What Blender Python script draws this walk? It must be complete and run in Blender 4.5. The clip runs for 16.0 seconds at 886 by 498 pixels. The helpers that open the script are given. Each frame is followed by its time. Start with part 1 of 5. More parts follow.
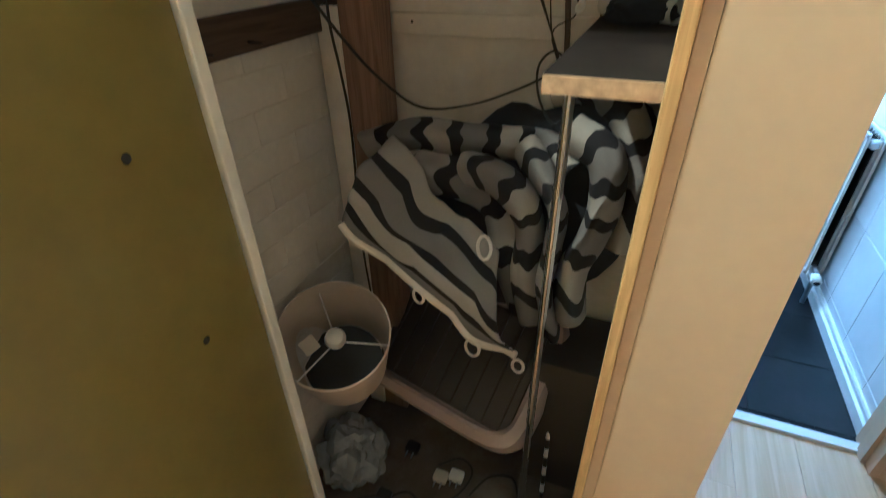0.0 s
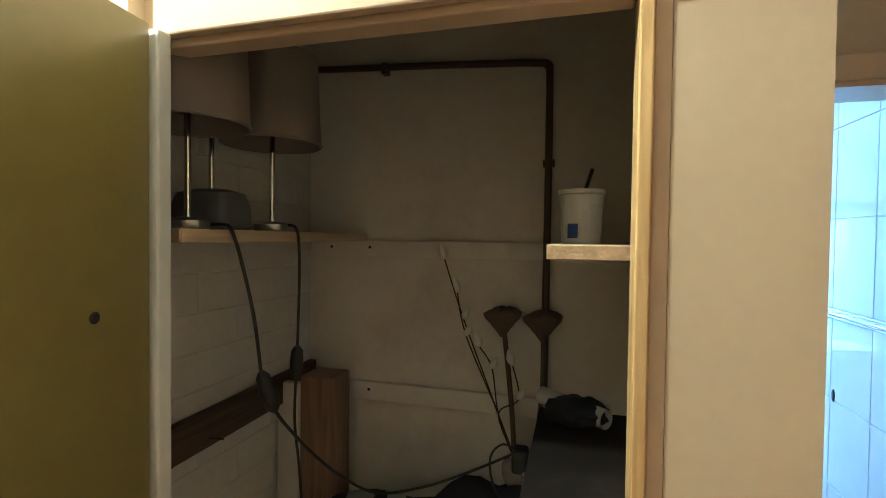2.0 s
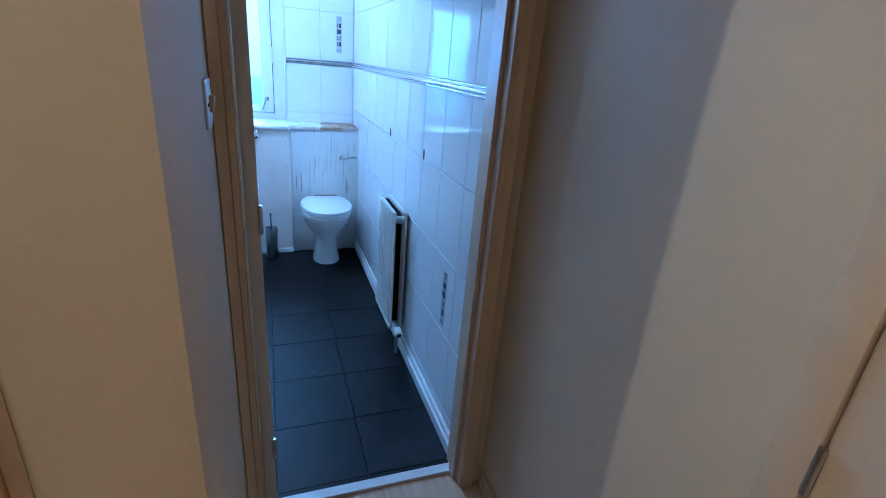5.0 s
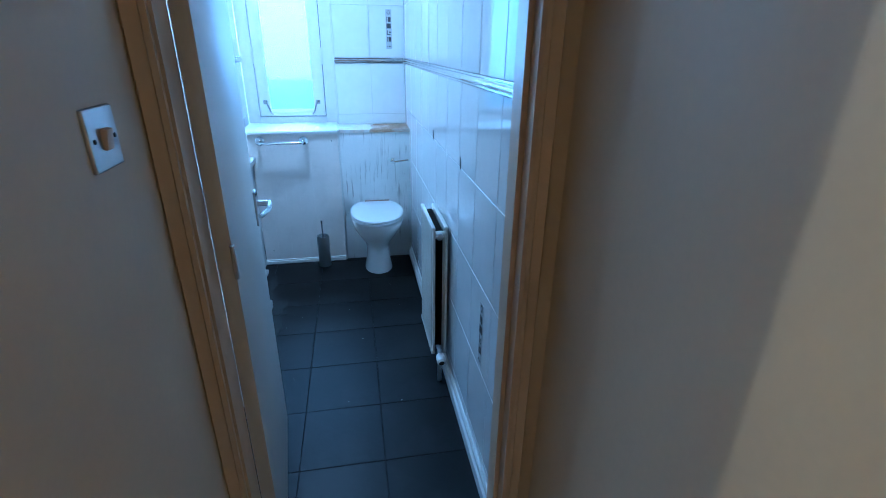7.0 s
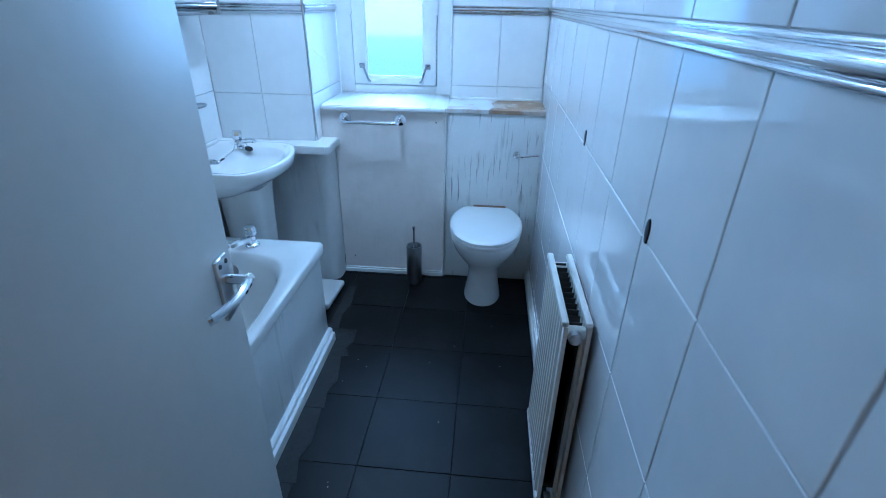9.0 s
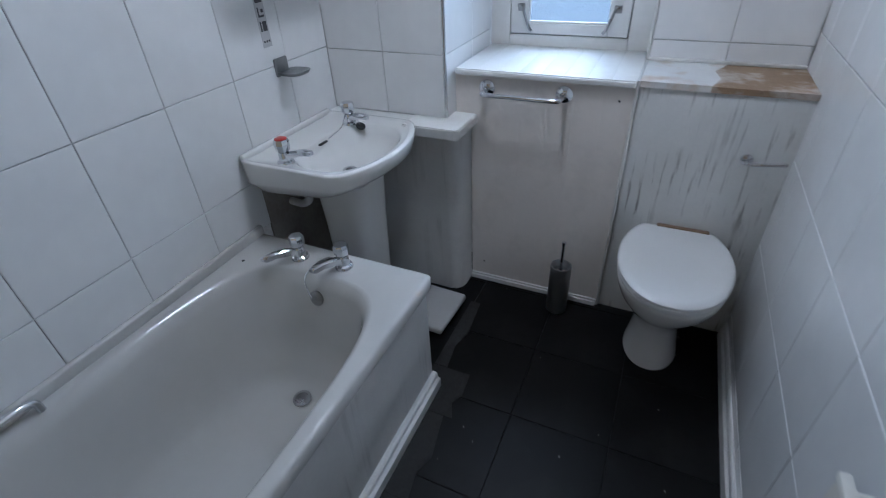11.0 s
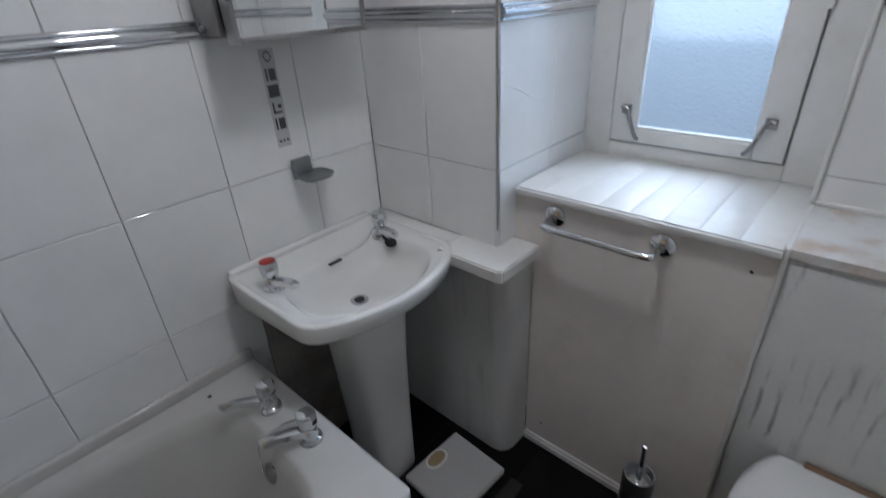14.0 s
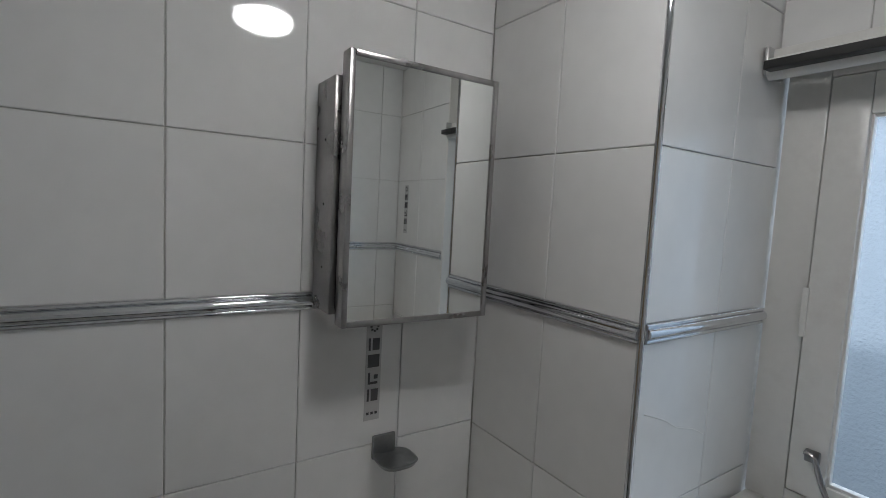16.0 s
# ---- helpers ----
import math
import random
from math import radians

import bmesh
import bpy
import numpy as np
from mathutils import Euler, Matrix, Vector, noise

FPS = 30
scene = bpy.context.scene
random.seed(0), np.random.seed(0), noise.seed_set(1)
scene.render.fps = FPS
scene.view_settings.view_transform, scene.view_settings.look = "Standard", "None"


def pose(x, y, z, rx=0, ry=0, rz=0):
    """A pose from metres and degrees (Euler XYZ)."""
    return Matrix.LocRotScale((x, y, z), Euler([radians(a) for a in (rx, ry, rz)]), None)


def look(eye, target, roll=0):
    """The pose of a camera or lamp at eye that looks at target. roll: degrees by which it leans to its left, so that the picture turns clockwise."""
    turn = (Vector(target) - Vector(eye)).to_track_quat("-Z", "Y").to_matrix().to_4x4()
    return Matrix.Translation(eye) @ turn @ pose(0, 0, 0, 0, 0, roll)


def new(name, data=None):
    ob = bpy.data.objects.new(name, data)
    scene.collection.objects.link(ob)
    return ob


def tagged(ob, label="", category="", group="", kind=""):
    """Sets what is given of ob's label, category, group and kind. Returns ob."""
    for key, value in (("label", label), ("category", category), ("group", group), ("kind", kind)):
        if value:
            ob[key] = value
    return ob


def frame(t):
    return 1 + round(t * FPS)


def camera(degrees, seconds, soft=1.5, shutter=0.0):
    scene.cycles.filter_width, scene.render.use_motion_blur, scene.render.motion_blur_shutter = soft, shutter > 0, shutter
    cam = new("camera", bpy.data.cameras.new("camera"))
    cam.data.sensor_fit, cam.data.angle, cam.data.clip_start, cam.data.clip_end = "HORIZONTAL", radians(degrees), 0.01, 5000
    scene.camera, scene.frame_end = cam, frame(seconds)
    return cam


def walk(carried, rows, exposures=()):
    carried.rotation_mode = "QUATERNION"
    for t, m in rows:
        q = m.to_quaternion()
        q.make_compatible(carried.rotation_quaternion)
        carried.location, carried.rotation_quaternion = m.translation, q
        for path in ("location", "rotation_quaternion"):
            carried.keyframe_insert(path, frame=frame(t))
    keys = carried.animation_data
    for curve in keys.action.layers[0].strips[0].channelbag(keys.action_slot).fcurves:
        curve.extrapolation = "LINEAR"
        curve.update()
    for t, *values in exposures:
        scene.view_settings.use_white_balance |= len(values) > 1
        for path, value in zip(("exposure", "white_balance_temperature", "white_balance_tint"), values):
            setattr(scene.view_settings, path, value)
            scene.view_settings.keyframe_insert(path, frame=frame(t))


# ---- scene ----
cam = camera(85.8, 16.0, soft=0.75, shutter=0.25)
PATH = [
    (0, (0.326, 0.351, 1.41), (-0.342, 1.898, 0.333), -1.3),
    (0.5, (0.303, 0.352, 1.491), (-0.333, 2.114, 0.791), 1.4),
    (1, (0.292, 0.362, 1.568), (-0.34, 2.221, 1.19), 1.3),
    (1.5, (0.284, 0.361, 1.627), (-0.3, 2.27, 1.501), 1.0),
    (2, (0.286, 0.347, 1.651), (-0.256, 2.272, 1.605), 0.7),
    (2.5, (0.314, 0.333, 1.586), (-0.181, 2.258, 1.366), 0.9),
    (3, (0.373, 0.33, 1.524), (0.078, 2.271, 1.143), 0.7),
    (3.5, (0.446, 0.349, 1.515), (0.512, 2.282, 1.007), 1.3),
    (4, (0.51, 0.403, 1.492), (0.932, 2.257, 0.873), 2.8),
    (4.5, (0.544, 0.455, 1.466), (1.18, 2.22, 0.774), 5.0),
    (4.7, (0.556, 0.45, 1.464), (1.23, 2.191, 0.746), 5.1),
    (6.8, (0.8, 0.615, 1.484), (1.185, 2.418, 0.709), 0.6),
    (7, (0.824, 0.708, 1.484), (1.163, 2.518, 0.703), 0.7),
    (7.5, (0.862, 0.915, 1.471), (1.081, 2.744, 0.693), 1.4),
    (8, (0.92, 1.181, 1.476), (0.965, 3.031, 0.717), 1.5),
    (8.2, (0.931, 1.284, 1.468), (0.906, 3.132, 0.704), 1.5),
    (10.3, (0.898, 2.139, 1.396), (0.497, 3.682, 0.188), -2.1),
    (10.5, (0.879, 2.191, 1.409), (0.383, 3.708, 0.203), -2.7),
    (11, (0.8, 2.398, 1.422), (0.088, 3.87, 0.27), -2.9),
    (11.5, (0.734, 2.595, 1.432), (-0.168, 4.007, 0.341), -2.8),
    (12, (0.724, 2.763, 1.433), (-0.344, 4.079, 0.372), -3.1),
    (12.5, (0.782, 2.881, 1.419), (-0.329, 4.116, 0.305), -3.6),
    (13, (0.834, 2.926, 1.405), (-0.154, 4.185, 0.205), -3.6),
    (13.5, (0.831, 2.968, 1.411), (-0.145, 4.248, 0.223), -3.4),
    (14, (0.778, 3.016, 1.44), (-0.429, 4.294, 0.487), -3.4),
    (14.5, (0.681, 3.074, 1.513), (-0.781, 4.315, 0.948), -2.6),
    (15, (0.638, 3.153, 1.582), (-0.987, 4.283, 1.295), -0.2),
    (15.5, (0.609, 3.176, 1.596), (-1.031, 4.307, 1.417), 1.1),
    (16, (0.596, 3.189, 1.603), (-1.067, 4.288, 1.435), 3.0),
]

# seconds, stops, kelvin, tint
EXPOSURES = [
    (0.0, 2.2, 3550, -6), (1.0, 2.1, 3600, -7), (2.0, 1.6, 3600, -8), (2.5, 1.1, 3500, -9), (3.0, 0.95, 3500, -5), (3.5, 1.35, 3500, 2), (4.0, 1.0, 3500, 4), (4.5, 0.75, 3500, 4), (7.0, 0.55, 3500, -3), (8.2, 0.4, 3450, -3),
    (10.3, 0.0, 4900, 9), (11.5, -0.58, 5300, 12), (13.0, -0.55, 6000, 14), (14.0, -0.75, 5800, 13), (14.5, -0.95, 5900, 11), (15.0, -1.15, 6000, 11), (15.5, -1.25, 6100, 11), (16.0, -1.5, 6200, 11),
]
walk(cam, [(t, look(eye, target, roll)) for t, eye, target, roll in PATH], EXPOSURES)

# ---- world and lights ----
world = bpy.data.worlds.new("sky")
scene.world = world
world.use_nodes = True
wn = world.node_tree
sky = wn.nodes.new("ShaderNodeTexSky")
sky.sky_type, sky.sun_disc, sky.sun_elevation, sky.sun_rotation = "NISHITA", False, radians(35), radians(200)
wn.links.new(sky.outputs[0], wn.nodes["Background"].inputs[0])
wn.nodes["Background"].inputs[1].default_value = 0.1


def lamp(name, kind, m, energy, color, size, size_y=0.0):
    data = bpy.data.lights.new(name, kind)
    data.energy, data.color = energy, color
    if kind == "AREA":
        data.shape, data.size, data.size_y = "RECTANGLE", size, size_y or size
    elif kind == "SUN":
        data.angle = size
    else:
        data.shadow_soft_size = size
    ob = new(name, data)
    ob.matrix_world = m
    return ob


# overcast daylight arriving at the frosted bathroom window, from outside the pane
lamp("window_daylight", "AREA", look((0.40, 5.05, 1.75), (0.40, 4.0, 1.25)), 41, (0.72, 0.86, 1.0), 0.9, 1.2)
lamp("overcast_sun", "SUN", look((0.5, 9, 7), (0.4, 4.4, 1.4)), 0.6, (1.0, 0.98, 0.95), radians(20))
# bulb of the hall ceiling lamp
lamp("hall_bulb", "POINT", pose(-0.40, 0.567, 2.345), 24, (1.0, 0.635, 0.29), 0.014)
BATH_BULB = 92.0


# ---- materials ----
def mat(name, color, rough=0.5, metal=0.0, var=0.12, scale=6.0, fine=90.0, bump=0.15, dist=0.002, stain=None, stain_amount=0.0, stain_scale=2.0, coat=0.0, rvar=0.1, spec=0.5):
    """A principled material with two scales of colour change, a fine relief and, where asked, stains of their own shape."""
    m = bpy.data.materials.new(name)
    m.use_nodes = True
    t = m.node_tree
    b = t.nodes["Principled BSDF"]
    b.inputs["Roughness"].default_value, b.inputs["Metallic"].default_value = rough, metal
    b.inputs["Coat Weight"].default_value, b.inputs["Specular IOR Level"].default_value = coat, spec
    co = t.nodes.new("ShaderNodeTexCoord")
    info = t.nodes.new("ShaderNodeObjectInfo")
    n1, n2 = t.nodes.new("ShaderNodeTexNoise"), t.nodes.new("ShaderNodeTexNoise")
    n1.inputs["Scale"].default_value, n1.inputs["Detail"].default_value = scale, 4
    n2.inputs["Scale"].default_value, n2.inputs["Detail"].default_value = fine, 3
    t.links.new(co.outputs["Object"], n1.inputs["Vector"])
    t.links.new(co.outputs["Object"], n2.inputs["Vector"])
    mixn = t.nodes.new("ShaderNodeMath")
    mixn.operation = "MULTIPLY_ADD"
    mixn.inputs[1].default_value = 0.35
    t.links.new(n2.outputs["Fac"], mixn.inputs[0])
    t.links.new(n1.outputs["Fac"], mixn.inputs[2])
    ramp = t.nodes.new("ShaderNodeMapRange")
    ramp.inputs["From Min"].default_value, ramp.inputs["From Max"].default_value = 0.4, 0.95
    ramp.inputs["To Min"].default_value, ramp.inputs["To Max"].default_value = 1 - var, 1 + var * 0.5
    t.links.new(mixn.outputs[0], ramp.inputs["Value"])
    tint = t.nodes.new("ShaderNodeMath")
    tint.operation = "MULTIPLY_ADD"
    tint.inputs[1].default_value, tint.inputs[2].default_value = var * 0.3, 1 - var * 0.15
    t.links.new(info.outputs["Random"], tint.inputs[0])
    mul = t.nodes.new("ShaderNodeMath")
    mul.operation = "MULTIPLY"
    t.links.new(ramp.outputs[0], mul.inputs[0])
    t.links.new(tint.outputs[0], mul.inputs[1])
    sc = t.nodes.new("ShaderNodeVectorMath")
    sc.operation = "SCALE"
    sc.inputs[0].default_value = color
    t.links.new(mul.outputs[0], sc.inputs["Scale"])
    out = sc.outputs[0]
    if stain:
        n3 = t.nodes.new("ShaderNodeTexNoise")
        n3.inputs["Scale"].default_value, n3.inputs["Detail"].default_value, n3.inputs["Roughness"].default_value = stain_scale, 8, 0.65
        t.links.new(co.outputs["Object"], n3.inputs["Vector"])
        r3 = t.nodes.new("ShaderNodeMapRange")
        r3.inputs["From Min"].default_value, r3.inputs["From Max"].default_value = 0.5, 0.72
        r3.inputs["To Max"].default_value = stain_amount
        t.links.new(n3.outputs["Fac"], r3.inputs["Value"])
        mx = t.nodes.new("ShaderNodeMix")
        mx.data_type = "RGBA"
        t.links.new(r3.outputs[0], mx.inputs["Factor"])
        t.links.new(out, mx.inputs["A"])
        mx.inputs["B"].default_value = (*stain, 1)
        out = mx.outputs["Result"]
    t.links.new(out, b.inputs["Base Color"])
    rr = t.nodes.new("ShaderNodeMapRange")
    rr.inputs["To Min"].default_value, rr.inputs["To Max"].default_value = max(0.02, rough - rvar * rough), rough + rvar * rough
    t.links.new(n1.outputs["Fac"], rr.inputs["Value"])
    t.links.new(rr.outputs[0], b.inputs["Roughness"])
    if bump:
        bp = t.nodes.new("ShaderNodeBump")
        bp.inputs["Strength"].default_value, bp.inputs["Distance"].default_value = bump, dist
        t.links.new(mixn.outputs[0], bp.inputs["Height"])
        t.links.new(bp.outputs[0], b.inputs["Normal"])
    return m


def wood(name, light, dark, axis="X", rough=0.45, scale=14.0, stretch=0.06, bump=0.15):
    """Wood with its grain along one axis."""
    m = mat(name, light, rough, var=0.1)
    t = m.node_tree
    b = t.nodes["Principled BSDF"]
    co, mp, nz = t.nodes.new("ShaderNodeTexCoord"), t.nodes.new("ShaderNodeMapping"), t.nodes.new("ShaderNodeTexNoise")
    mp.inputs["Scale"].default_value = tuple(stretch if a == axis else 1.0 for a in "XYZ")
    info = t.nodes.new("ShaderNodeObjectInfo")
    t.links.new(info.outputs["Random"], mp.inputs["Location"])
    nz.inputs["Scale"].default_value, nz.inputs["Detail"].default_value, nz.inputs["Distortion"].default_value = scale * 6, 5, 0.6
    t.links.new(co.outputs["Object"], mp.inputs["Vector"])
    t.links.new(mp.outputs[0], nz.inputs["Vector"])
    ramp = t.nodes.new("ShaderNodeValToRGB")
    ramp.color_ramp.elements[0].color, ramp.color_ramp.elements[1].color = (*dark, 1), (*light, 1)
    ramp.color_ramp.elements[0].position, ramp.color_ramp.elements[1].position = 0.35, 0.62
    t.links.new(nz.outputs["Fac"], ramp.inputs[0])
    t.links.new(ramp.outputs[0], b.inputs["Base Color"])
    return m


def streaked(name, base, streak, amount, scale=9.0, rough=0.5, lo=0.56, hi=0.68):
    """Painted board with long dark runs down it."""
    m = mat(name, base, rough, var=0.1)
    t = m.node_tree
    b = t.nodes["Principled BSDF"]
    co, mp, nz = t.nodes.new("ShaderNodeTexCoord"), t.nodes.new("ShaderNodeMapping"), t.nodes.new("ShaderNodeTexNoise")
    mp.inputs["Scale"].default_value = (scale * 3, scale * 3, scale * 0.2)
    nz.inputs["Scale"].default_value, nz.inputs["Detail"].default_value, nz.inputs["Roughness"].default_value = 1.0, 5, 0.6
    big = t.nodes.new("ShaderNodeTexNoise")
    big.inputs["Scale"].default_value = 3.5
    t.links.new(co.outputs["Object"], mp.inputs["Vector"])
    t.links.new(co.outputs["Object"], big.inputs["Vector"])
    t.links.new(mp.outputs[0], nz.inputs["Vector"])
    r3, r4, mu = t.nodes.new("ShaderNodeMapRange"), t.nodes.new("ShaderNodeMapRange"), t.nodes.new("ShaderNodeMath")
    r3.inputs["From Min"].default_value, r3.inputs["From Max"].default_value, r3.inputs["To Max"].default_value = lo, hi, amount
    r4.inputs["From Min"].default_value, r4.inputs["From Max"].default_value = 0.44, 0.58
    mu.operation = "MULTIPLY"
    t.links.new(nz.outputs["Fac"], r3.inputs["Value"])
    t.links.new(big.outputs["Fac"], r4.inputs["Value"])
    t.links.new(r3.outputs[0], mu.inputs[0])
    t.links.new(r4.outputs[0], mu.inputs[1])
    mx = t.nodes.new("ShaderNodeMix")
    mx.data_type = "RGBA"
    old = b.inputs["Base Color"].links[0].from_socket
    t.links.new(mu.outputs[0], mx.inputs["Factor"])
    t.links.new(old, mx.inputs["A"])
    mx.inputs["B"].default_value = (*streak, 1)
    t.links.new(mx.outputs["Result"], b.inputs["Base Color"])
    return m


def glow(name, color, strength):
    m = bpy.data.materials.new(name)
    m.use_nodes = True
    b = m.node_tree.nodes["Principled BSDF"]
    b.inputs["Base Color"].default_value = (0.8, 0.8, 0.8, 1)
    b.inputs["Emission Color"].default_value, b.inputs["Emission Strength"].default_value = (*color, 1), strength
    return m


M_TILE = mat("glazed_white_tile", (0.84, 0.84, 0.83), 0.045, var=0.05, scale=5, fine=22, bump=0.07, dist=0.004, coat=0.3)
M_GROUT = mat("grey_grout", (0.76, 0.75, 0.73), 0.85, var=0.3, scale=9, stain=(0.30, 0.28, 0.26), stain_amount=0.5, stain_scale=4)
M_PLASTER = mat("cream_wall_paint", (0.61, 0.495, 0.328), 0.6, var=0.07, scale=2.5, fine=60, bump=0.2, dist=0.001)
M_CEIL = mat("white_ceiling_paint", (0.80, 0.80, 0.78), 0.7, var=0.05, scale=3)
M_TRIM = mat("cream_gloss_paint", (0.60, 0.455, 0.29), 0.35, var=0.1, scale=4, fine=40, bump=0.2, dist=0.001, stain=(0.30, 0.24, 0.16), stain_amount=0.25, stain_scale=7)
M_WHITE = mat("white_gloss_paint", (0.78, 0.77, 0.74), 0.3, var=0.07, scale=4, fine=50, bump=0.15, stain=(0.45, 0.42, 0.38), stain_amount=0.25, stain_scale=8)
M_STOP = wood("varnished_pine", (0.72, 0.52, 0.20), (0.50, 0.33, 0.11), "Z", 0.35)
M_OLIVE = mat("mustard_door_paint", (0.225, 0.188, 0.034), 0.35, var=0.18, scale=2.2, fine=30, bump=0.12, stain=(0.16, 0.12, 0.03), stain_amount=0.35, stain_scale=3)
M_BRICK = mat("whitewashed_brick", (0.70, 0.68, 0.64), 0.8, var=0.15, scale=7, fine=60, bump=0.5, dist=0.004, stain=(0.33, 0.29, 0.24), stain_amount=0.4, stain_scale=4)
M_BACK = mat("grubby_white_plaster", (0.78, 0.73, 0.63), 0.8, var=0.12, scale=3, fine=40, bump=0.35, dist=0.003, stain=(0.36, 0.30, 0.23), stain_amount=0.45, stain_scale=3)
M_BATTEN = mat("painted_batten", (0.76, 0.71, 0.62), 0.6, var=0.12, scale=6, stain=(0.40, 0.33, 0.24), stain_amount=0.4, stain_scale=5)
M_DUST = mat("dusty_floor", (0.11, 0.09, 0.07), 0.9, var=0.4, scale=8, fine=70, bump=0.5, dist=0.006, stain=(0.25, 0.22, 0.18), stain_amount=0.6, stain_scale=5)
M_DARKWOOD = wood("dark_stained_plank", (0.10, 0.065, 0.04), (0.05, 0.03, 0.02), "Y", 0.6)
M_BROWNWOOD = wood("reddish_brown_board", (0.26, 0.16, 0.10), (0.17, 0.10, 0.06), "Z", 0.5)
M_SHELF = wood("pale_shelf_board", (0.58, 0.46, 0.28), (0.46, 0.35, 0.2), "Y", 0.6)
M_CHIP = mat("raw_chipboard_edge", (0.50, 0.36, 0.20), 0.9, var=0.35, scale=60, fine=200, bump=0.6, dist=0.003)
M_DARKTOP = mat("dark_laminate", (0.015, 0.012, 0.010), 0.75, var=0.3, scale=4, stain=(0.045, 0.037, 0.03), stain_amount=0.5, stain_scale=6, spec=0.12)
M_PIPE = mat("painted_brown_pipe", (0.085, 0.045, 0.03), 0.4, var=0.3, scale=12)
M_CHROME = mat("chrome", (0.74, 0.75, 0.77), 0.07, 1.0, var=0.06, scale=20, bump=0.0)
M_STEEL = mat("brushed_steel", (0.52, 0.52, 0.52), 0.3, 1.0, var=0.1, scale=18, bump=0.05)
M_BLACK = mat("black_plastic", (0.018, 0.018, 0.018), 0.45, var=0.2)
M_CABLE = mat("black_cable", (0.015, 0.014, 0.014), 0.5, var=0.1)
M_LAMPGREY = mat("grey_painted_metal", (0.15, 0.15, 0.16), 0.45, var=0.15, scale=9)
M_SHADE = mat("taupe_lamp_shade", (0.25, 0.21, 0.18), 0.9, var=0.12, scale=12, fine=240, bump=0.4)
M_CREAMSHADE = mat("cream_lamp_shade", (0.62, 0.54, 0.45), 0.85, var=0.12, scale=8, fine=200, bump=0.3, stain=(0.40, 0.33, 0.26), stain_amount=0.35, stain_scale=6)
M_PORC = mat("white_porcelain", (0.82, 0.81, 0.78), 0.06, var=0.04, scale=3, fine=20, bump=0.0, coat=0.4)
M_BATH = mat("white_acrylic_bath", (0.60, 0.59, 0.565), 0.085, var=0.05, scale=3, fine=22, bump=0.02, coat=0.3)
M_SEAT = mat("white_toilet_seat", (0.82, 0.82, 0.81), 0.22, var=0.03, scale=3, bump=0.0)
M_PANEL = streaked("grey_white_panel", (0.66, 0.65, 0.63), (0.30, 0.29, 0.28), 0.45, 6.0, 0.45)
M_WINPANEL = mat("painted_board", (0.83, 0.775, 0.725), 0.45, var=0.06, scale=3, fine=50, bump=0.1, stain=(0.50, 0.46, 0.41), stain_amount=0.35, stain_scale=4)
M_STREAK = streaked("streaked_board", (0.74, 0.74, 0.72), (0.24, 0.23, 0.215), 0.9, 17.0, 0.5, 0.555, 0.63)
M_LEDGE = mat("peeling_paint_on_wood", (0.76, 0.75, 0.73), 0.5, var=0.1, scale=9, fine=80, bump=0.5, dist=0.004, stain=(0.46, 0.28, 0.14), stain_amount=1.0, stain_scale=5)
M_CAB = mat("dark_polished_steel", (0.38, 0.37, 0.365), 0.28, 1.0, var=0.2, scale=14, bump=0.06)
M_WIRE = mat("dark_wire", (0.05, 0.045, 0.04), 0.4, 0.5, var=0.2)
M_LEDGE_BARE = mat("bare_wood_with_paint_scraps", (0.36, 0.245, 0.15), 0.65, var=0.25, scale=12, fine=90, bump=0.5, dist=0.004, stain=(0.72, 0.71, 0.69), stain_amount=0.9, stain_scale=6)
M_RAWWOOD = wood("bare_wood", (0.24, 0.16, 0.10), (0.15, 0.09, 0.055), "X", 0.7)
M_SLATE = mat("dark_slate_floor_tile", (0.0060, 0.0057, 0.0056), 0.40, var=0.22, scale=3.5, fine=38, bump=0.35, dist=0.004, stain=(0.020, 0.0195, 0.019), stain_amount=0.5, stain_scale=4, rvar=0.35, spec=0.16)
M_DUSTSLATE = mat("dusty_slate", (0.045, 0.044, 0.042), 0.8, var=0.4, scale=14, fine=90, bump=0.5, dist=0.004, stain=(0.018, 0.018, 0.018), stain_amount=0.9, stain_scale=14, spec=0.15)
M_SLATEGROUT = mat("dark_floor_grout", (0.008, 0.008, 0.008), 0.9, var=0.3)
M_LAM = wood("pale_laminate_plank", (0.62, 0.46, 0.28), (0.50, 0.35, 0.19), "Y", 0.32, 6)
M_RAD = mat("cream_radiator_enamel", (0.74, 0.72, 0.65), 0.32, var=0.06, scale=5, stain=(0.42, 0.33, 0.22), stain_amount=0.3, stain_scale=9)
M_DOOR = mat("white_door_paint", (0.60, 0.57, 0.52), 0.38, var=0.06, scale=3, fine=45, bump=0.1)
M_SOAP = mat("grey_green_soap_dish", (0.30, 0.31, 0.31), 0.3, 0.8, var=0.2)
M_GREY = mat("dark_motif_print", (0.10, 0.10, 0.105), 0.25, var=0.15)
M_STRIP = mat("grey_border_tile", (0.58, 0.58, 0.58), 0.2, var=0.1)
M_MIRROR = mat("mirror_glass", (0.88, 0.90, 0.89), 0.015, 1.0, var=0.0, bump=0.0, rvar=0.0)
M_RED = mat("red_tap_disc", (0.45, 0.03, 0.02), 0.3)
M_RUBBER = mat("dark_rubber", (0.02, 0.02, 0.02), 0.6)
M_SCALE = mat("grey_white_scale", (0.52, 0.51, 0.50), 0.5, var=0.08, scale=6, fine=150, bump=0.4, stain=(0.36, 0.34, 0.31), stain_amount=0.3)
M_DIAL = mat("brass_dial", (0.40, 0.30, 0.16), 0.35, 0.3)
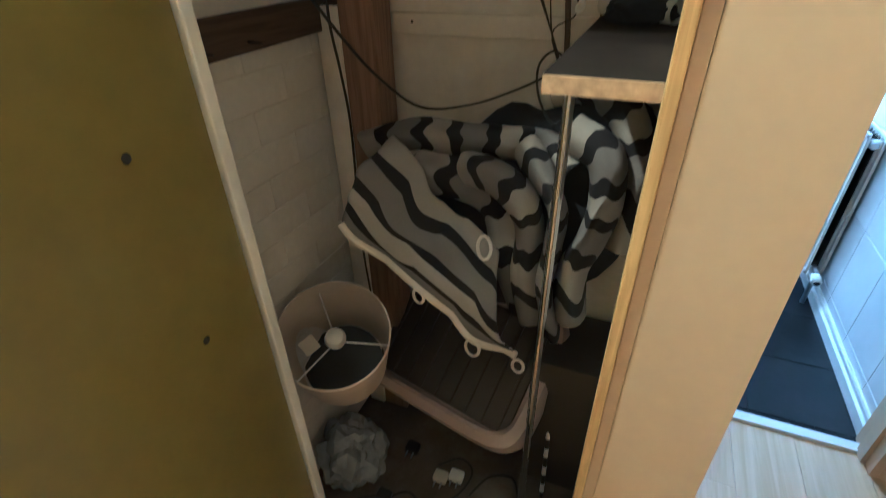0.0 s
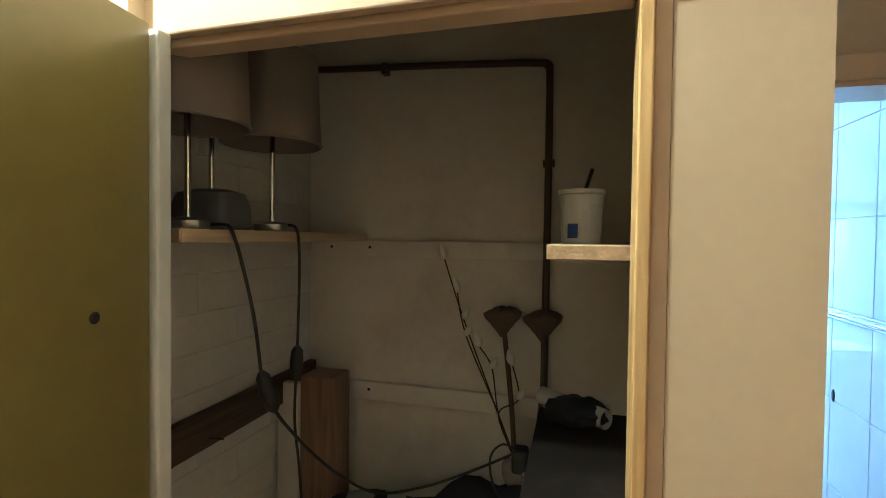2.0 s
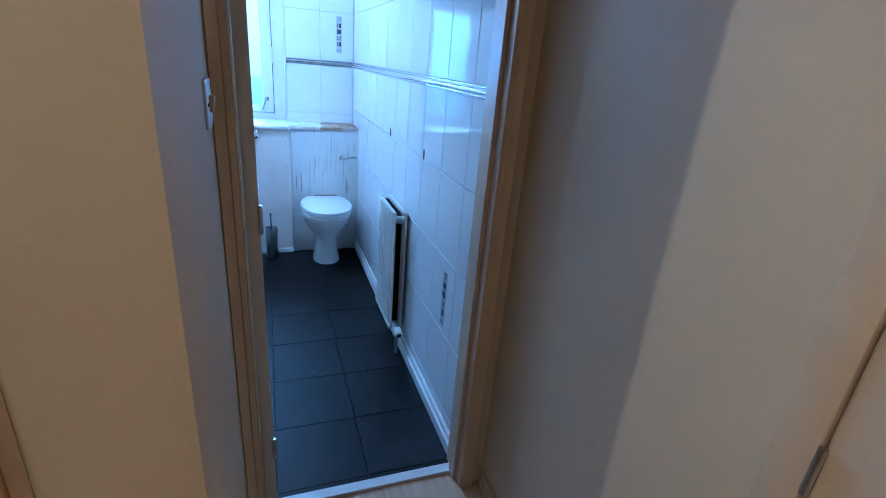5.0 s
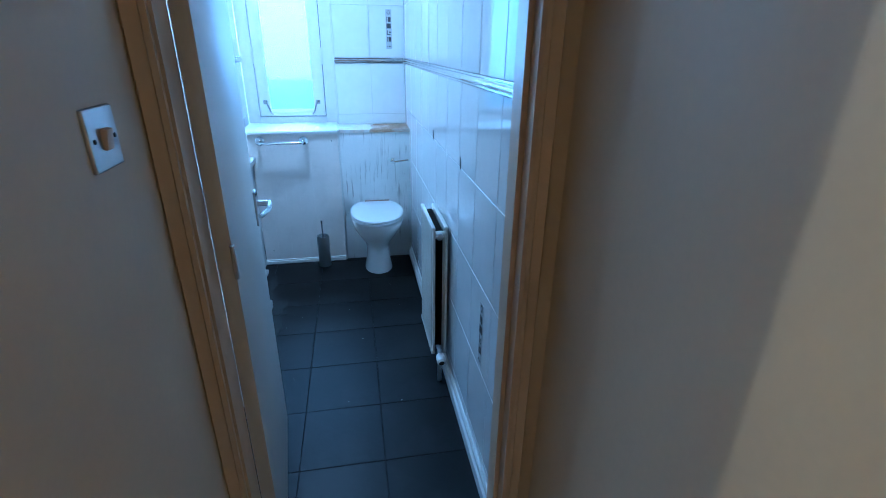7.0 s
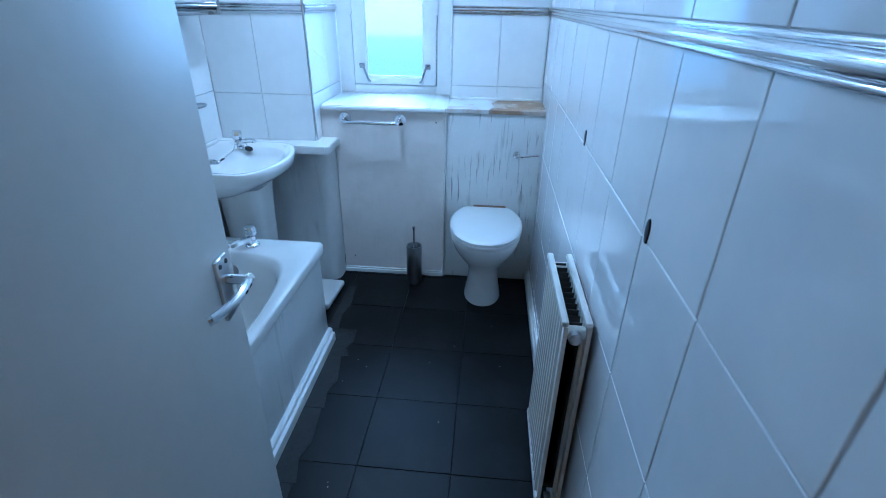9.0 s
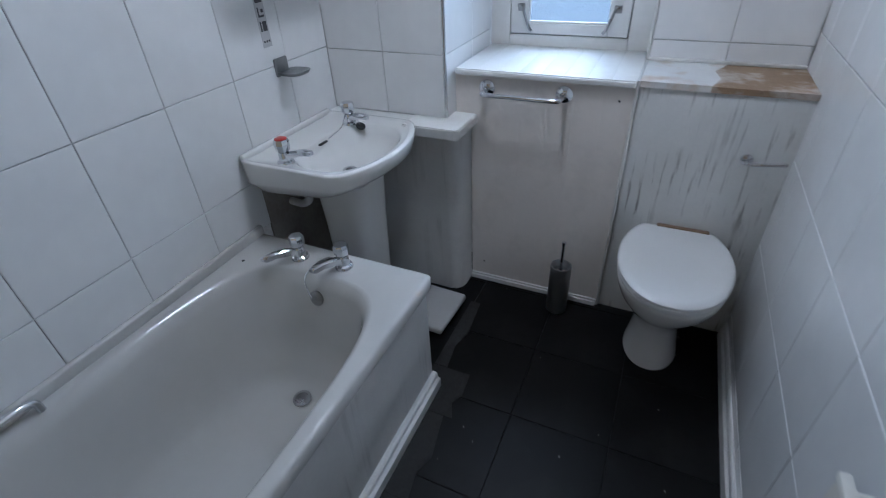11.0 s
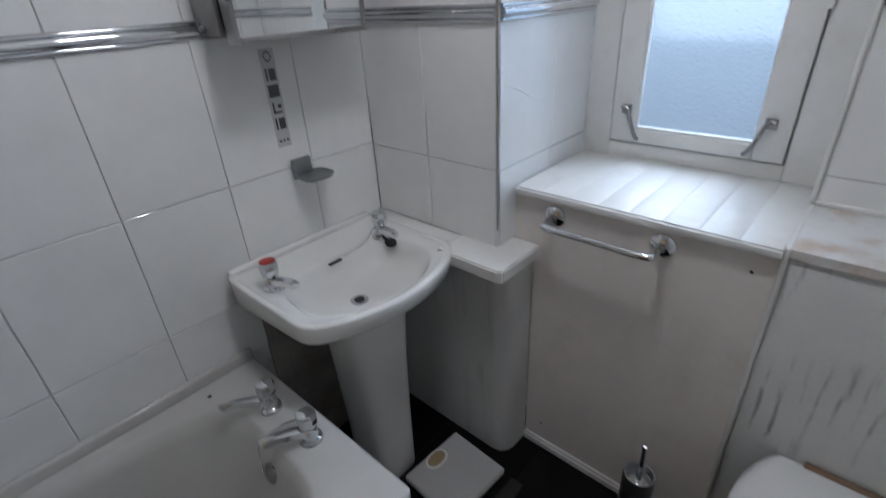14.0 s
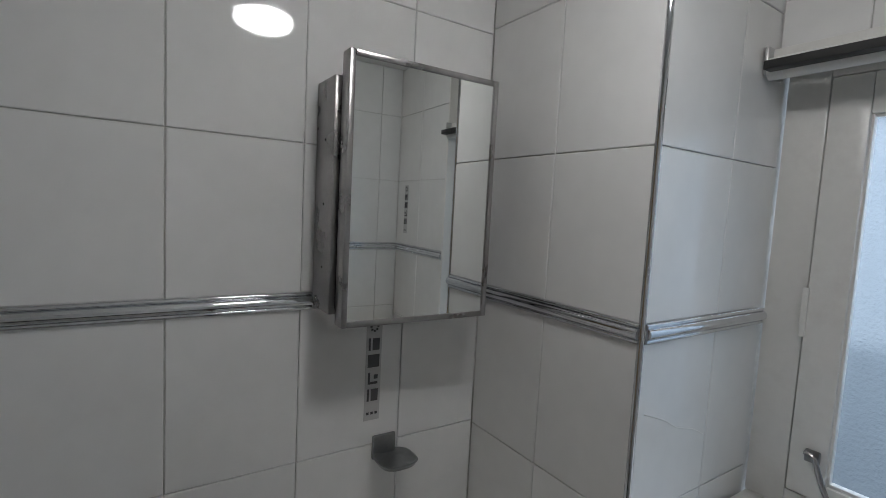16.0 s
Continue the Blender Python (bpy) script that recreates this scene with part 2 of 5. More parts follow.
M_MUSTY = mat("broken_plaster", (0.36, 0.33, 0.29), 0.9, var=0.35, scale=7, fine=60, bump=0.8, dist=0.008, stain=(0.08, 0.07, 0.06), stain_amount=0.6)
M_HEATER = mat("pinkish_beige_plastic", (0.42, 0.33, 0.28), 0.5, var=0.1, scale=6, stain=(0.22, 0.16, 0.12), stain_amount=0.35, stain_scale=5)
M_GRILLE = mat("dark_brown_grille", (0.05, 0.042, 0.035), 0.5, var=0.2)
M_TUB = mat("white_paint_tub", (0.62, 0.60, 0.55), 0.45, var=0.08)
M_BLUE = mat("blue_print", (0.02, 0.05, 0.22), 0.4)
M_CORD = mat("white_cotton_tape", (0.66, 0.60, 0.52), 0.9, var=0.1)
M_BAG = mat("crumpled_clear_plastic", (0.30, 0.33, 0.36), 0.2, var=0.4, scale=14, fine=50, bump=0.8, dist=0.01)
M_DRIED = mat("dried_flower_brown", (0.12, 0.085, 0.06), 0.8, var=0.3, scale=30, fine=120, bump=0.6)
M_PAPER = mat("off_white_paper", (0.58, 0.55, 0.48), 0.8, var=0.12)
M_NAVY = mat("navy_bag_cloth", (0.016, 0.017, 0.022), 0.85, var=0.3, scale=9, bump=0.5)
M_LEAF = mat("distant_greenery", (0.06, 0.09, 0.04), 0.9, var=0.5, scale=0.8)
M_GLOBE = glow("lit_opal_globe", (1.0, 0.97, 0.93), BATH_BULB)
M_HALLGLOBE = mat("opal_glass", (0.8, 0.78, 0.72), 0.3)


def cloth_material():
    """Cream cotton with navy stripes across its length."""
    m = mat("striped_cotton", (0.31, 0.285, 0.255), 0.9, var=0.15, scale=5, fine=200, bump=0.3)
    t = m.node_tree
    b = t.nodes["Principled BSDF"]
    uv, sep, wv = t.nodes.new("ShaderNodeUVMap"), t.nodes.new("ShaderNodeSeparateXYZ"), t.nodes.new("ShaderNodeMath")
    t.links.new(uv.outputs[0], sep.inputs[0])
    wv.operation = "FRACT"
    t.links.new(sep.outputs[0], wv.inputs[0])
    bands = t.nodes.new("ShaderNodeValToRGB")
    bands.color_ramp.interpolation = "CONSTANT"
    el = bands.color_ramp.elements
    el[0].position, el[0].color = 0.0, (1.0, 1.0, 1.0, 1)
    el[1].position, el[1].color = 0.30, (0.028, 0.028, 0.042, 1)
    for p, c in ((0.46, (0.55, 0.56, 0.60, 1)), (0.80, (0.028, 0.028, 0.042, 1))):
        e = el.new(p)
        e.color = c
    t.links.new(wv.outputs[0], bands.inputs[0])
    mx = t.nodes.new("ShaderNodeMix")
    mx.data_type, mx.blend_type = "RGBA", "MULTIPLY"
    mx.inputs["Factor"].default_value = 1.0
    old = b.inputs["Base Color"].links[0].from_socket
    t.links.new(old, mx.inputs["A"])
    t.links.new(bands.outputs[0], mx.inputs["B"])
    t.links.new(mx.outputs["Result"], b.inputs["Base Color"])
    return m


def frosted_material():
    """Frosted, dimpled window glass: light from outside spreads through it."""
    m = bpy.data.materials.new("frosted_glass")
    m.use_nodes = True
    t = m.node_tree
    t.nodes.remove(t.nodes["Principled BSDF"])
    out = t.nodes["Material Output"]
    co, nz, bp = t.nodes.new("ShaderNodeTexCoord"), t.nodes.new("ShaderNodeTexNoise"), t.nodes.new("ShaderNodeBump")
    nz.inputs["Scale"].default_value, nz.inputs["Detail"].default_value = 150, 3
    t.links.new(co.outputs["Object"], nz.inputs["Vector"])
    t.links.new(nz.outputs["Fac"], bp.inputs["Height"])
    bp.inputs["Strength"].default_value, bp.inputs["Distance"].default_value = 0.45, 0.006
    rf, tl, gl = t.nodes.new("ShaderNodeBsdfRefraction"), t.nodes.new("ShaderNodeBsdfTranslucent"), t.nodes.new("ShaderNodeBsdfGlossy")
    rf.inputs["Roughness"].default_value, rf.inputs["IOR"].default_value = 0.22, 1.12
    tl.inputs["Color"].default_value = (0.215, 0.235, 0.25, 1)
    gl.inputs["Roughness"].default_value = 0.25
    for n in (rf, tl, gl):
        t.links.new(bp.outputs[0], n.inputs["Normal"])
    m1, m2 = t.nodes.new("ShaderNodeMixShader"), t.nodes.new("ShaderNodeMixShader")
    m1.inputs[0].default_value, m2.inputs[0].default_value = 0.78, 0.06
    t.links.new(rf.outputs[0], m1.inputs[1])
    t.links.new(tl.outputs[0], m1.inputs[2])
    t.links.new(m1.outputs[0], m2.inputs[1])
    t.links.new(gl.outputs[0], m2.inputs[2])
    t.links.new(m2.outputs[0], out.inputs["Surface"])
    return m


M_CLOTH = cloth_material()
M_FROST = frosted_material()

# ---- mesh helpers ----
BASE = {}


def finish(bm, name, material, smooth=35):
    bmesh.ops.recalc_face_normals(bm, faces=bm.faces)
    me = bpy.data.meshes.new(name)
    bm.to_mesh(me)
    bm.free()
    me.materials.append(material)
    if smooth:
        me.polygons.foreach_set("use_smooth", [True] * len(me.polygons))
        me.set_sharp_from_angle(angle=radians(smooth))
    return me


def thing(name, base, label, category, group="", kind=""):
    """An empty at a thing's base, that carries its parts."""
    ob = new(name)
    ob.empty_display_size = 0.05
    ob.location = base
    BASE[ob.name] = Vector(base)
    return tagged(ob, label, category, group, kind)


def part(name, bm, material, parent, label="", smooth=35):
    """Links a bmesh, drawn in world metres, as one mesh under a thing or a part."""
    base = BASE[parent.name]
    bmesh.ops.translate(bm, verts=bm.verts, vec=-base)
    ob = new(name, finish(bm, name, material, smooth))
    ob.parent = parent
    BASE[ob.name] = base
    return tagged(ob, label)


def solid(name, bm, material, base, label, category="", group="", kind="", smooth=35):
    """A thing, or a piece of the setting, that is one mesh."""
    bmesh.ops.translate(bm, verts=bm.verts, vec=-Vector(base))
    ob = new(name, finish(bm, name, material, smooth))
    ob.location = base
    BASE[ob.name] = Vector(base)
    return tagged(ob, label, category, group, kind)


def box(x0, x1, y0, y1, z0, z1, bevel=0.0, bm=None, seg=2):
    bm = bm or bmesh.new()
    vs = bmesh.ops.create_cube(bm, size=1.0)["verts"]
    bmesh.ops.scale(bm, verts=vs, vec=(abs(x1 - x0), abs(y1 - y0), abs(z1 - z0)))
    bmesh.ops.translate(bm, verts=vs, vec=((x0 + x1) / 2, (y0 + y1) / 2, (z0 + z1) / 2))
    if bevel:
        es = list({e for v in vs for e in v.link_edges})
        bmesh.ops.bevel(bm, geom=es, offset=bevel, segments=seg, affect="EDGES", profile=0.5)
    return bm


def boxes(*rows):
    bm = bmesh.new()
    for r in rows:
        box(*r[:6], bevel=r[6] if len(r) > 6 else 0.0, bm=bm)
    return bm


def loft(rings, cap0=True, cap1=True, closed=True, bm=None):
    """Quads between rings of equal length."""
    bm = bm or bmesh.new()
    made = [[bm.verts.new(p) for p in r] for r in rings]
    n = len(rings[0])
    for a, b in zip(made, made[1:]):
        for i in range(n if closed else n - 1):
            j = (i + 1) % n
            bm.faces.new((a[i], a[j], b[j], b[i]))
    if cap0:
        bm.faces.new(made[0][::-1])
    if cap1:
        bm.faces.new(made[-1])
    return bm


def sq(cx, cy, z, ax, ay, p=4.0, n=48, tilt=None):
    """A level rounded-rectangle ring."""
    out = []
    for i in range(n):
        a = 2 * math.pi * (i + 0.5) / n
        c, s = math.cos(a), math.sin(a)
        out.append(Vector((cx + ax * math.copysign(abs(c) ** (2 / p), c), cy + ay * math.copysign(abs(s) ** (2 / p), s), z)))
    return out


def lathe(profile, at, axis=(0, 0, 1), n=24, cap=True, bm=None):
    """Turns (radius, height) pairs round an axis through a point."""
    q = Vector((0, 0, 1)).rotation_difference(Vector(axis))
    rings = [[Vector(at) + q @ Vector((r * math.cos(2 * math.pi * i / n), r * math.sin(2 * math.pi * i / n), h)) for i in range(n)] for r, h in profile]
    return loft(rings, cap, cap, bm=bm)


def tube(points, r, n=10, bm=None, fine=6):
    """A round tube along a smooth line through points."""
    pts = [Vector(p) for p in points]
    if fine > 1 and len(pts) > 2:
        out = []
        for i in range(len(pts) - 1):
            p0, p1, p2, p3 = pts[max(i - 1, 0)], pts[i], pts[i + 1], pts[min(i + 2, len(pts) - 1)]
            for k in range(fine):
                t = k / fine
                out.append(0.5 * (2 * p1 + (p2 - p0) * t + (2 * p0 - 5 * p1 + 4 * p2 - p3) * t * t + (3 * p1 - p0 - 3 * p2 + p3) * t**3))
        pts = out + [pts[-1]]
    rings, up = [], Vector((0.13, 0.31, 0.94))
    for i, p in enumerate(pts):
        d = (pts[min(i + 1, len(pts) - 1)] - pts[max(i - 1, 0)]).normalized()
        a = d.cross(up)
        a = a.normalized() if a.length > 1e-3 else d.orthogonal().normalized()
        b = a.cross(d).normalized()
        up = b
        rings.append([p + r * (a * math.cos(2 * math.pi * k / n) + b * math.sin(2 * math.pi * k / n)) for k in range(n)])
    return loft(rings, bm=bm)


def rod(a, b, r, n=14, bm=None):
    return tube([a, b], r, n, bm, 1)


def prism(outline, z0, z1, bm=None):
    """An upright prism over a plan outline."""
    return loft([[Vector((x, y, z0)) for x, y in outline], [Vector((x, y, z1)) for x, y in outline]], bm=bm)


def structure(name, bm, material, label, category="", smooth=0):
    return solid(name, bm, material, (0, 0, 0), label, category or name.split("_")[0], kind="structure", smooth=smooth)


# ---- the setting ----
XL, XR, YB, YP, XP = -0.42, 1.21, 4.35, 3.985, 0.077  # tiled faces of the bathroom; pilaster face and side
DADO = 1.389
H_BATH, H_HALL = 2.32, 2.45

wall_bath_left = structure("wall_bath_left", box(XL - 0.11, XL - 0.006, 1.775, 4.60, 0, H_BATH), M_GROUT, "white tiled wall beside the bath with grey grout")
wall_bath_right = structure("wall_bath_right", box(XR + 0.006, XR + 0.11, 1.745, 4.60, 0, H_BATH), M_GROUT, "white tiled wall behind the radiator with grey grout")
wall_bath_back = structure("wall_bath_back", boxes((0.716, XR + 0.006, YB + 0.006, 4.60, 0, H_BATH), (XL - 0.006, 0.716, 4.475, 4.60, 0, 0.938), (XP, 0.716, 4.475, 4.60, 1.99, H_BATH)), M_GROUT, "tiled back wall above the boxed-in cistern")
pilaster = structure("wall_pilaster", box(XL - 0.006, XP - 0.006, YP + 0.006, 4.60, 0.0, H_BATH), M_GROUT, "tiled pilaster beside the window recess", "wall")
wall_bulkhead = structure("wall_bulkhead", box(XP - 0.006, 0.716, 4.411, 4.475, 1.985, H_BATH), M_GROUT, "tiled bulkhead above the bathroom window", "wall")
structure("ceiling_bathroom", box(XL - 0.11, XR + 0.11, 1.66, 4.60, H_BATH, H_BATH + 0.1), M_CEIL, "white painted bathroom ceiling", "ceiling")
floor_bath = structure("floor_bathroom", box(XL - 0.11, XR + 0.11, 1.735, 4.60, -0.12, -0.006), M_SLATEGROUT, "dark slate-coloured tiled bathroom floor", "floor")

# wall between hall and bathroom, with the door opening
DX0, DX1, DH = 0.492, 1.205, 2.03
wall_door = structure("wall_bathroom_door", boxes((XL - 0.11, 0.40, 1.66, 1.775, 0, H_HALL), (0.40, DX0 - 0.031, 1.66, 1.736, 0, H_HALL), (DX0 - 0.031, DX0, 1.66, 1.736, DH, H_HALL), (DX1, 1.38, 1.66, 1.745, 0, H_HALL), (DX0, DX1, 1.66, 1.775, DH, H_HALL)), M_PLASTER, "cream painted wall around the bathroom door")
structure("wall_hall_right", box(1.27, 1.38, -1.3, 1.66, 0, H_HALL), M_PLASTER, "plain cream painted hall wall")
structure("wall_hall_left", prism([(0.42, 0.8891), (0.501, 0.8891), (0.461, 1.66), (0.42, 1.66)], 0, H_HALL), M_PLASTER, "cream painted wall carrying the light switch")
structure("wall_closet_front", boxes((0.371, 0.503, 0.850, 0.889, 0, H_HALL), (-1.7, -0.25, 0.811, 0.871, 0, H_HALL), (-0.25, 0.371, 0.850, 0.889, 1.941, H_HALL)), M_PLASTER, "cream painted wall around the cupboard opening")
structure("wall_hall_back", box(-1.7, 1.38, -1.4, -1.3, 0, H_HALL), M_PLASTER, "plain cream hall wall")
structure("wall_hall_end", box(-1.8, -1.7, -1.4, 0.871, 0, H_HALL), M_PLASTER, "plain cream end wall of the hall")
structure("ceiling_hall", box(-1.8, 1.38, -1.4, 1.775, H_HALL, H_HALL + 0.1), M_CEIL, "white painted hall ceiling", "ceiling")
wall_closet_back = structure("wall_closet_back", box(-0.70, 0.42, 1.50, 1.66, 0, H_HALL), M_BACK, "grubby off-white plaster back wall of the cupboard")
wall_closet_left = structure("wall_closet_left", box(-0.55, -0.414, 0.871, 1.50, 0, H_HALL), M_BRICK, "whitewashed brick side wall of the cupboard")
structure("wall_closet_right", box(0.408, 0.42, 0.871, 1.50, 0, H_HALL), M_BACK, "grubby off-white side wall of the cupboard")
structure("floor_closet", box(-0.70, 0.470, 0.84, 1.66, -0.12, -0.002), M_DUST, "dusty dark cupboard floor", "floor")
floor_hall = structure("floor_hall", boxes((-1.8, 1.38, -1.4, 0.84, -0.12, -0.008), (0.470, 1.38, 0.84, 1.735, -0.12, -0.008)), M_SLATEGROUT, "pale laminate hall floor", "floor")
structure("ground", box(-60, 60, 5.5, 120, -3.6, -3.5), M_LEAF, "dull green ground far below the window")


# skirting boards and bath trims: stepped mouldings
def moulding(name, a, b, n, depth, height, material, label):
    """A stepped board from a to b on the floor, n pointing off its wall."""
    a, b, n = Vector((*a, 0)), Vector((*b, 0)), Vector((*n, 0))
    prof = [(0, 0), (depth, 0), (depth, height * 0.62), (depth * 0.62, height * 0.70), (depth * 0.62, height * 0.93), (depth * 0.4, height), (0, height)]
    bm = loft([[p + n * d + Vector((0, 0, h)) for d, h in prof] for p in (a, b)])
    return structure(name, bm, material, label, "skirting", 20)


moulding("baseboard_bath_right", (XR + 0.002, 1.80), (XR + 0.002, 4.06), (-1, 0), 0.022, 0.075, M_WHITE, "white painted skirting along the tiled wall")
moulding("baseboard_window_panel", (0.142, 4.069), (0.712, 4.069), (0, -1), 0.012, 0.032, M_WHITE, "thin white strip under the window panel")
moulding("baseboard_bath_panel", (0.242, 1.80), (0.242, 3.415), (1, 0), 0.03, 0.07, M_WHITE, "stepped white strip along the bath panel")
moulding("baseboard_hall_right", (1.27, -1.3), (1.27, 1.64), (-1, 0), 0.014, 0.06, M_TRIM, "cream painted hall skirting")
moulding("baseboard_hall_left", (0.5025, 0.853), (0.462, 1.64), (1, 0.05), 0.014, 0.06, M_TRIM, "cream painted hall skirting")

# door lining, stop and architrave of the bathroom
structure("trim_door_lining", boxes(
    (DX0 - 0.03, 0.509, 1.660, 1.734, 0, DH), (1.183, DX1, 1.648, 1.79, 0, DH), (DX0, DX1, 1.648, 1.79, DH - 0.024, DH),
    (1.170, 1.183, 1.69, 1.735, 0, DH - 0.024)), M_TRIM, "cream painted lining of the bathroom doorway", "door frame")


def architrave(name, x0, x1, y, z1, flip, label):
    """An upright moulded strip on a wall facing -y; flip puts the thick edge at x1."""
    w = x1 - x0
    prof = [(0, 0), (0, 0.010), (0.25, 0.012), (0.34, 0.008), (0.75, 0.015), (0.9, 0.018), (1.0, 0.014), (1.0, 0)]
    pts = [((x1 - u * w) if not flip else (x0 + u * w), y - d) for u, d in prof]
    return structure(name, prism(pts, 0, z1), M_TRIM, label, "trim", 25)


architrave("trim_door_left", 0.462, 0.503, 1.658, DH + 0.04, False, "cream painted moulded architrave")
architrave("trim_door_right", 1.194, 1.230, 1.658, DH + 0.04, True, "cream painted moulded architrave")
structure("trim_door_head", box(0.462, 1.230, 1.639, 1.657, DH - 0.012, DH + 0.05, 0.004), M_TRIM, "cream painted architrave over the door", "trim")
structure("threshold_strip", prism([(0.504, 1.722), (1.182, 1.722), (1.182, 1.760), (0.504, 1.760)], -0.004, 0.012), M_WHITE, "white metal threshold strip in the doorway", "threshold")

# cupboard frame
structure("trim_closet_right", box(0.340, 0.354, 0.842, 0.888, 0, 1.901, 0.002), M_STOP, "yellow varnished pine edge of the cupboard frame", "door frame")
structure("trim_closet_architrave", boxes((0.3545, 0.3705, 0.849, 0.888, 0, 1.901, 0.001), (-0.31, 0.372, 0.834, 0.8495, 1.902, 1.975, 0.003), (-0.249, 0.339, 0.852, 0.888, 1.893, 1.94, 0.003)), M_TRIM, "cream painted frame over the cupboard opening", "door frame")
structure("trim_closet_left", boxes((-0.2495, -0.206, 0.812, 0.8335, 0, 1.901, 0.003),), M_WHITE, "chipped white painted cupboard door post", "door frame")


# ---- things: hall ----
def rounded_plate(cx, cy, cz, w, h, d, axis, r=0.006):
    """A softly edged plate whose thin side lies along an axis."""
    if axis == "x":
        return box(cx, cx + d, cy - w / 2, cy + w / 2, cz - h / 2, cz + h / 2, r, seg=3)
    return box(cx - w / 2, cx + w / 2, cy, cy + d, cz - h / 2, cz + h / 2, r, seg=3)


def light_switch():
    t = thing("light_switch", (0.470, 1.460, 1.36), "brushed metal light switch with one rocker on the wall", "light switch")
    part("plate", rounded_plate(0.470, 1.460, 1.36, 0.086, 0.086, 0.009, "x", 0.003), M_STEEL, t)
    rocker = box(0.477, 0.487, 1.450, 1.470, 1.345, 1.375, 0.002)
    bmesh.ops.rotate(rocker, verts=rocker.verts, cent=(0.479, 1.460, 1.36), matrix=Matrix.Rotation(radians(9), 3, "Y"))
    part("rocker", rocker, M_TRIM, t, "cream rocker")
    for dy in (-0.03, 0.03):
        part("screw", lathe([(0.0035, 0), (0.0035, 0.0105), (0.002, 0.0112)], (0.470, 1.460 + dy, 1.36), (1, 0, 0), 10), M_BLACK, t)


light_switch()


def hinged(bm, at, angle):
    bmesh.ops.rotate(bm, verts=bm.verts, cent=at, matrix=Matrix.Rotation(radians(angle), 3, "Z"))
    return bm


def closet_door():
    """Leaf drawn closed along +x from its hinge, then swung open."""
    hx, hy, a = -0.213, 0.808, -83.0
    t = thing("door_closet", (hx, hy, 0.01), "open mustard-painted cupboard door with small holes", "door", kind="structure")
    part("leaf", hinged(box(hx, hx + 0.60, hy - 0.034, hy, 0.01, 1.905, 0.003), (hx, hy, 0), a), M_OLIVE, t)
    for x, z in ((0.078, 1.562), (0.132, 1.215), (0.12, 0.93)):
        part("hole", hinged(lathe([(0.0075, 0), (0.006, 0.001), (0.0045, 0.0018)], (hx + x, hy - 0.0005, z), (0, 1, 0), 12), (hx, hy, 0), a), M_BLACK, t)
    for z in (0.25, 1.62):
        part("hinge", lathe([(0.006, 0), (0.006, 0.075)], (hx - 0.004, hy - 0.018, z), n=10), M_STEEL, t)


closet_door()


def side_door():
    """A painted door, shut, in the hall's long wall."""
    t = thing("door_hall", (1.262, 0.33, 0.0), "cream painted door shut flush in the hall wall", "door", kind="structure")
    part("leaf", box(1.258, 1.2695, -0.04, 0.735, 0.008, 1.98, 0.002), M_TRIM, t)
    part("door_frame", boxes((1.252, 1.2695, 0.742, 0.80, 0, 2.05, 0.004), (1.252, 1.2695, -0.105, -0.045, 0, 2.05, 0.004), (1.252, 1.2695, -0.045, 0.742, 1.985, 2.05, 0.004)), M_TRIM, t)
    for z in (0.95, 1.75):
        part("hinge", lathe([(0.006, 0), (0.006, 0.08)], (1.252, 0.738, z), n=10), M_STEEL, t)


side_door()


def hall_lamp():
    t = thing("ceiling_lamp", (-0.40, 0.567, H_HALL), "plain opal ceiling lamp lighting the hall", "ceiling lamp")
    part("ceiling_rose", lathe([(0.05, 0), (0.05, -0.012), (0.02, -0.03), (0.012, -0.034)], (-0.40, 0.567, H_HALL)), M_WHITE, t)
    part("bulb_holder", lathe([(0.014, 0), (0.016, -0.045)], (-0.40, 0.567, H_HALL - 0.034)), M_WHITE, t)


hall_lamp()


# ---- things: bathroom ----
def bathroom_door():
    hx, hy, a = 0.546, 1.738, 96.4
    t = thing("door_bathroom", (hx, hy, 0.01), "white painted bathroom door standing open with chrome lever", "door", kind="structure")

    def swung(bm):
        return hinged(bm, (hx, hy, 0), a)
    part("leaf", swung(box(hx, hx + 0.667, hy, hy + 0.036, 0.012, 1.99, 0.002)), M_DOOR, t)
    part("edge_strip", swung(box(hx + 0.6675, hx + 0.670, hy + 0.004, hy + 0.032, 0.02, 1.985)), M_TRIM, t)
    z = 0.985
    h = part("handle", swung(box(hx + 0.594, hx + 0.638, hy - 0.008, hy, z - 0.075, z + 0.045, 0.003)), M_STEEL, t, "chrome lever handle on a square plate")
    part("neck", swung(rod((hx + 0.618, hy - 0.006, z), (hx + 0.618, hy - 0.048, z), 0.0095)), M_CHROME, h)
    part("lever", swung(tube([(hx + 0.626, hy - 0.046, z), (hx + 0.586, hy - 0.05, z), (hx + 0.546, hy - 0.046, z - 0.002), (hx + 0.511, hy - 0.03, z - 0.006), (hx + 0.501, hy - 0.022, z - 0.008)], 0.0085)), M_CHROME, h)
    for dx in (0.604, 0.628):
        part("screw", swung(lathe([(0.005, 0), (0.004, 0.002)], (hx + dx, hy - 0.008, z + 0.032), (0, -1, 0), 10)), M_BLACK, h)
    for zz in (0.22, 1.0, 1.75):
        part("hinge", lathe([(0.006, 0), (0.006, 0.08)], (hx + 0.002, hy - 0.004, zz), n=10), M_STEEL, t)


bathroom_door()


def grown(bm, at, k=1.25):
    """Scales about a point."""
    bmesh.ops.translate(bm, verts=bm.verts, vec=-Vector(at))
    bmesh.ops.scale(bm, verts=bm.verts, vec=(k, k, k))
    bmesh.ops.translate(bm, verts=bm.verts, vec=Vector(at))
    return bm


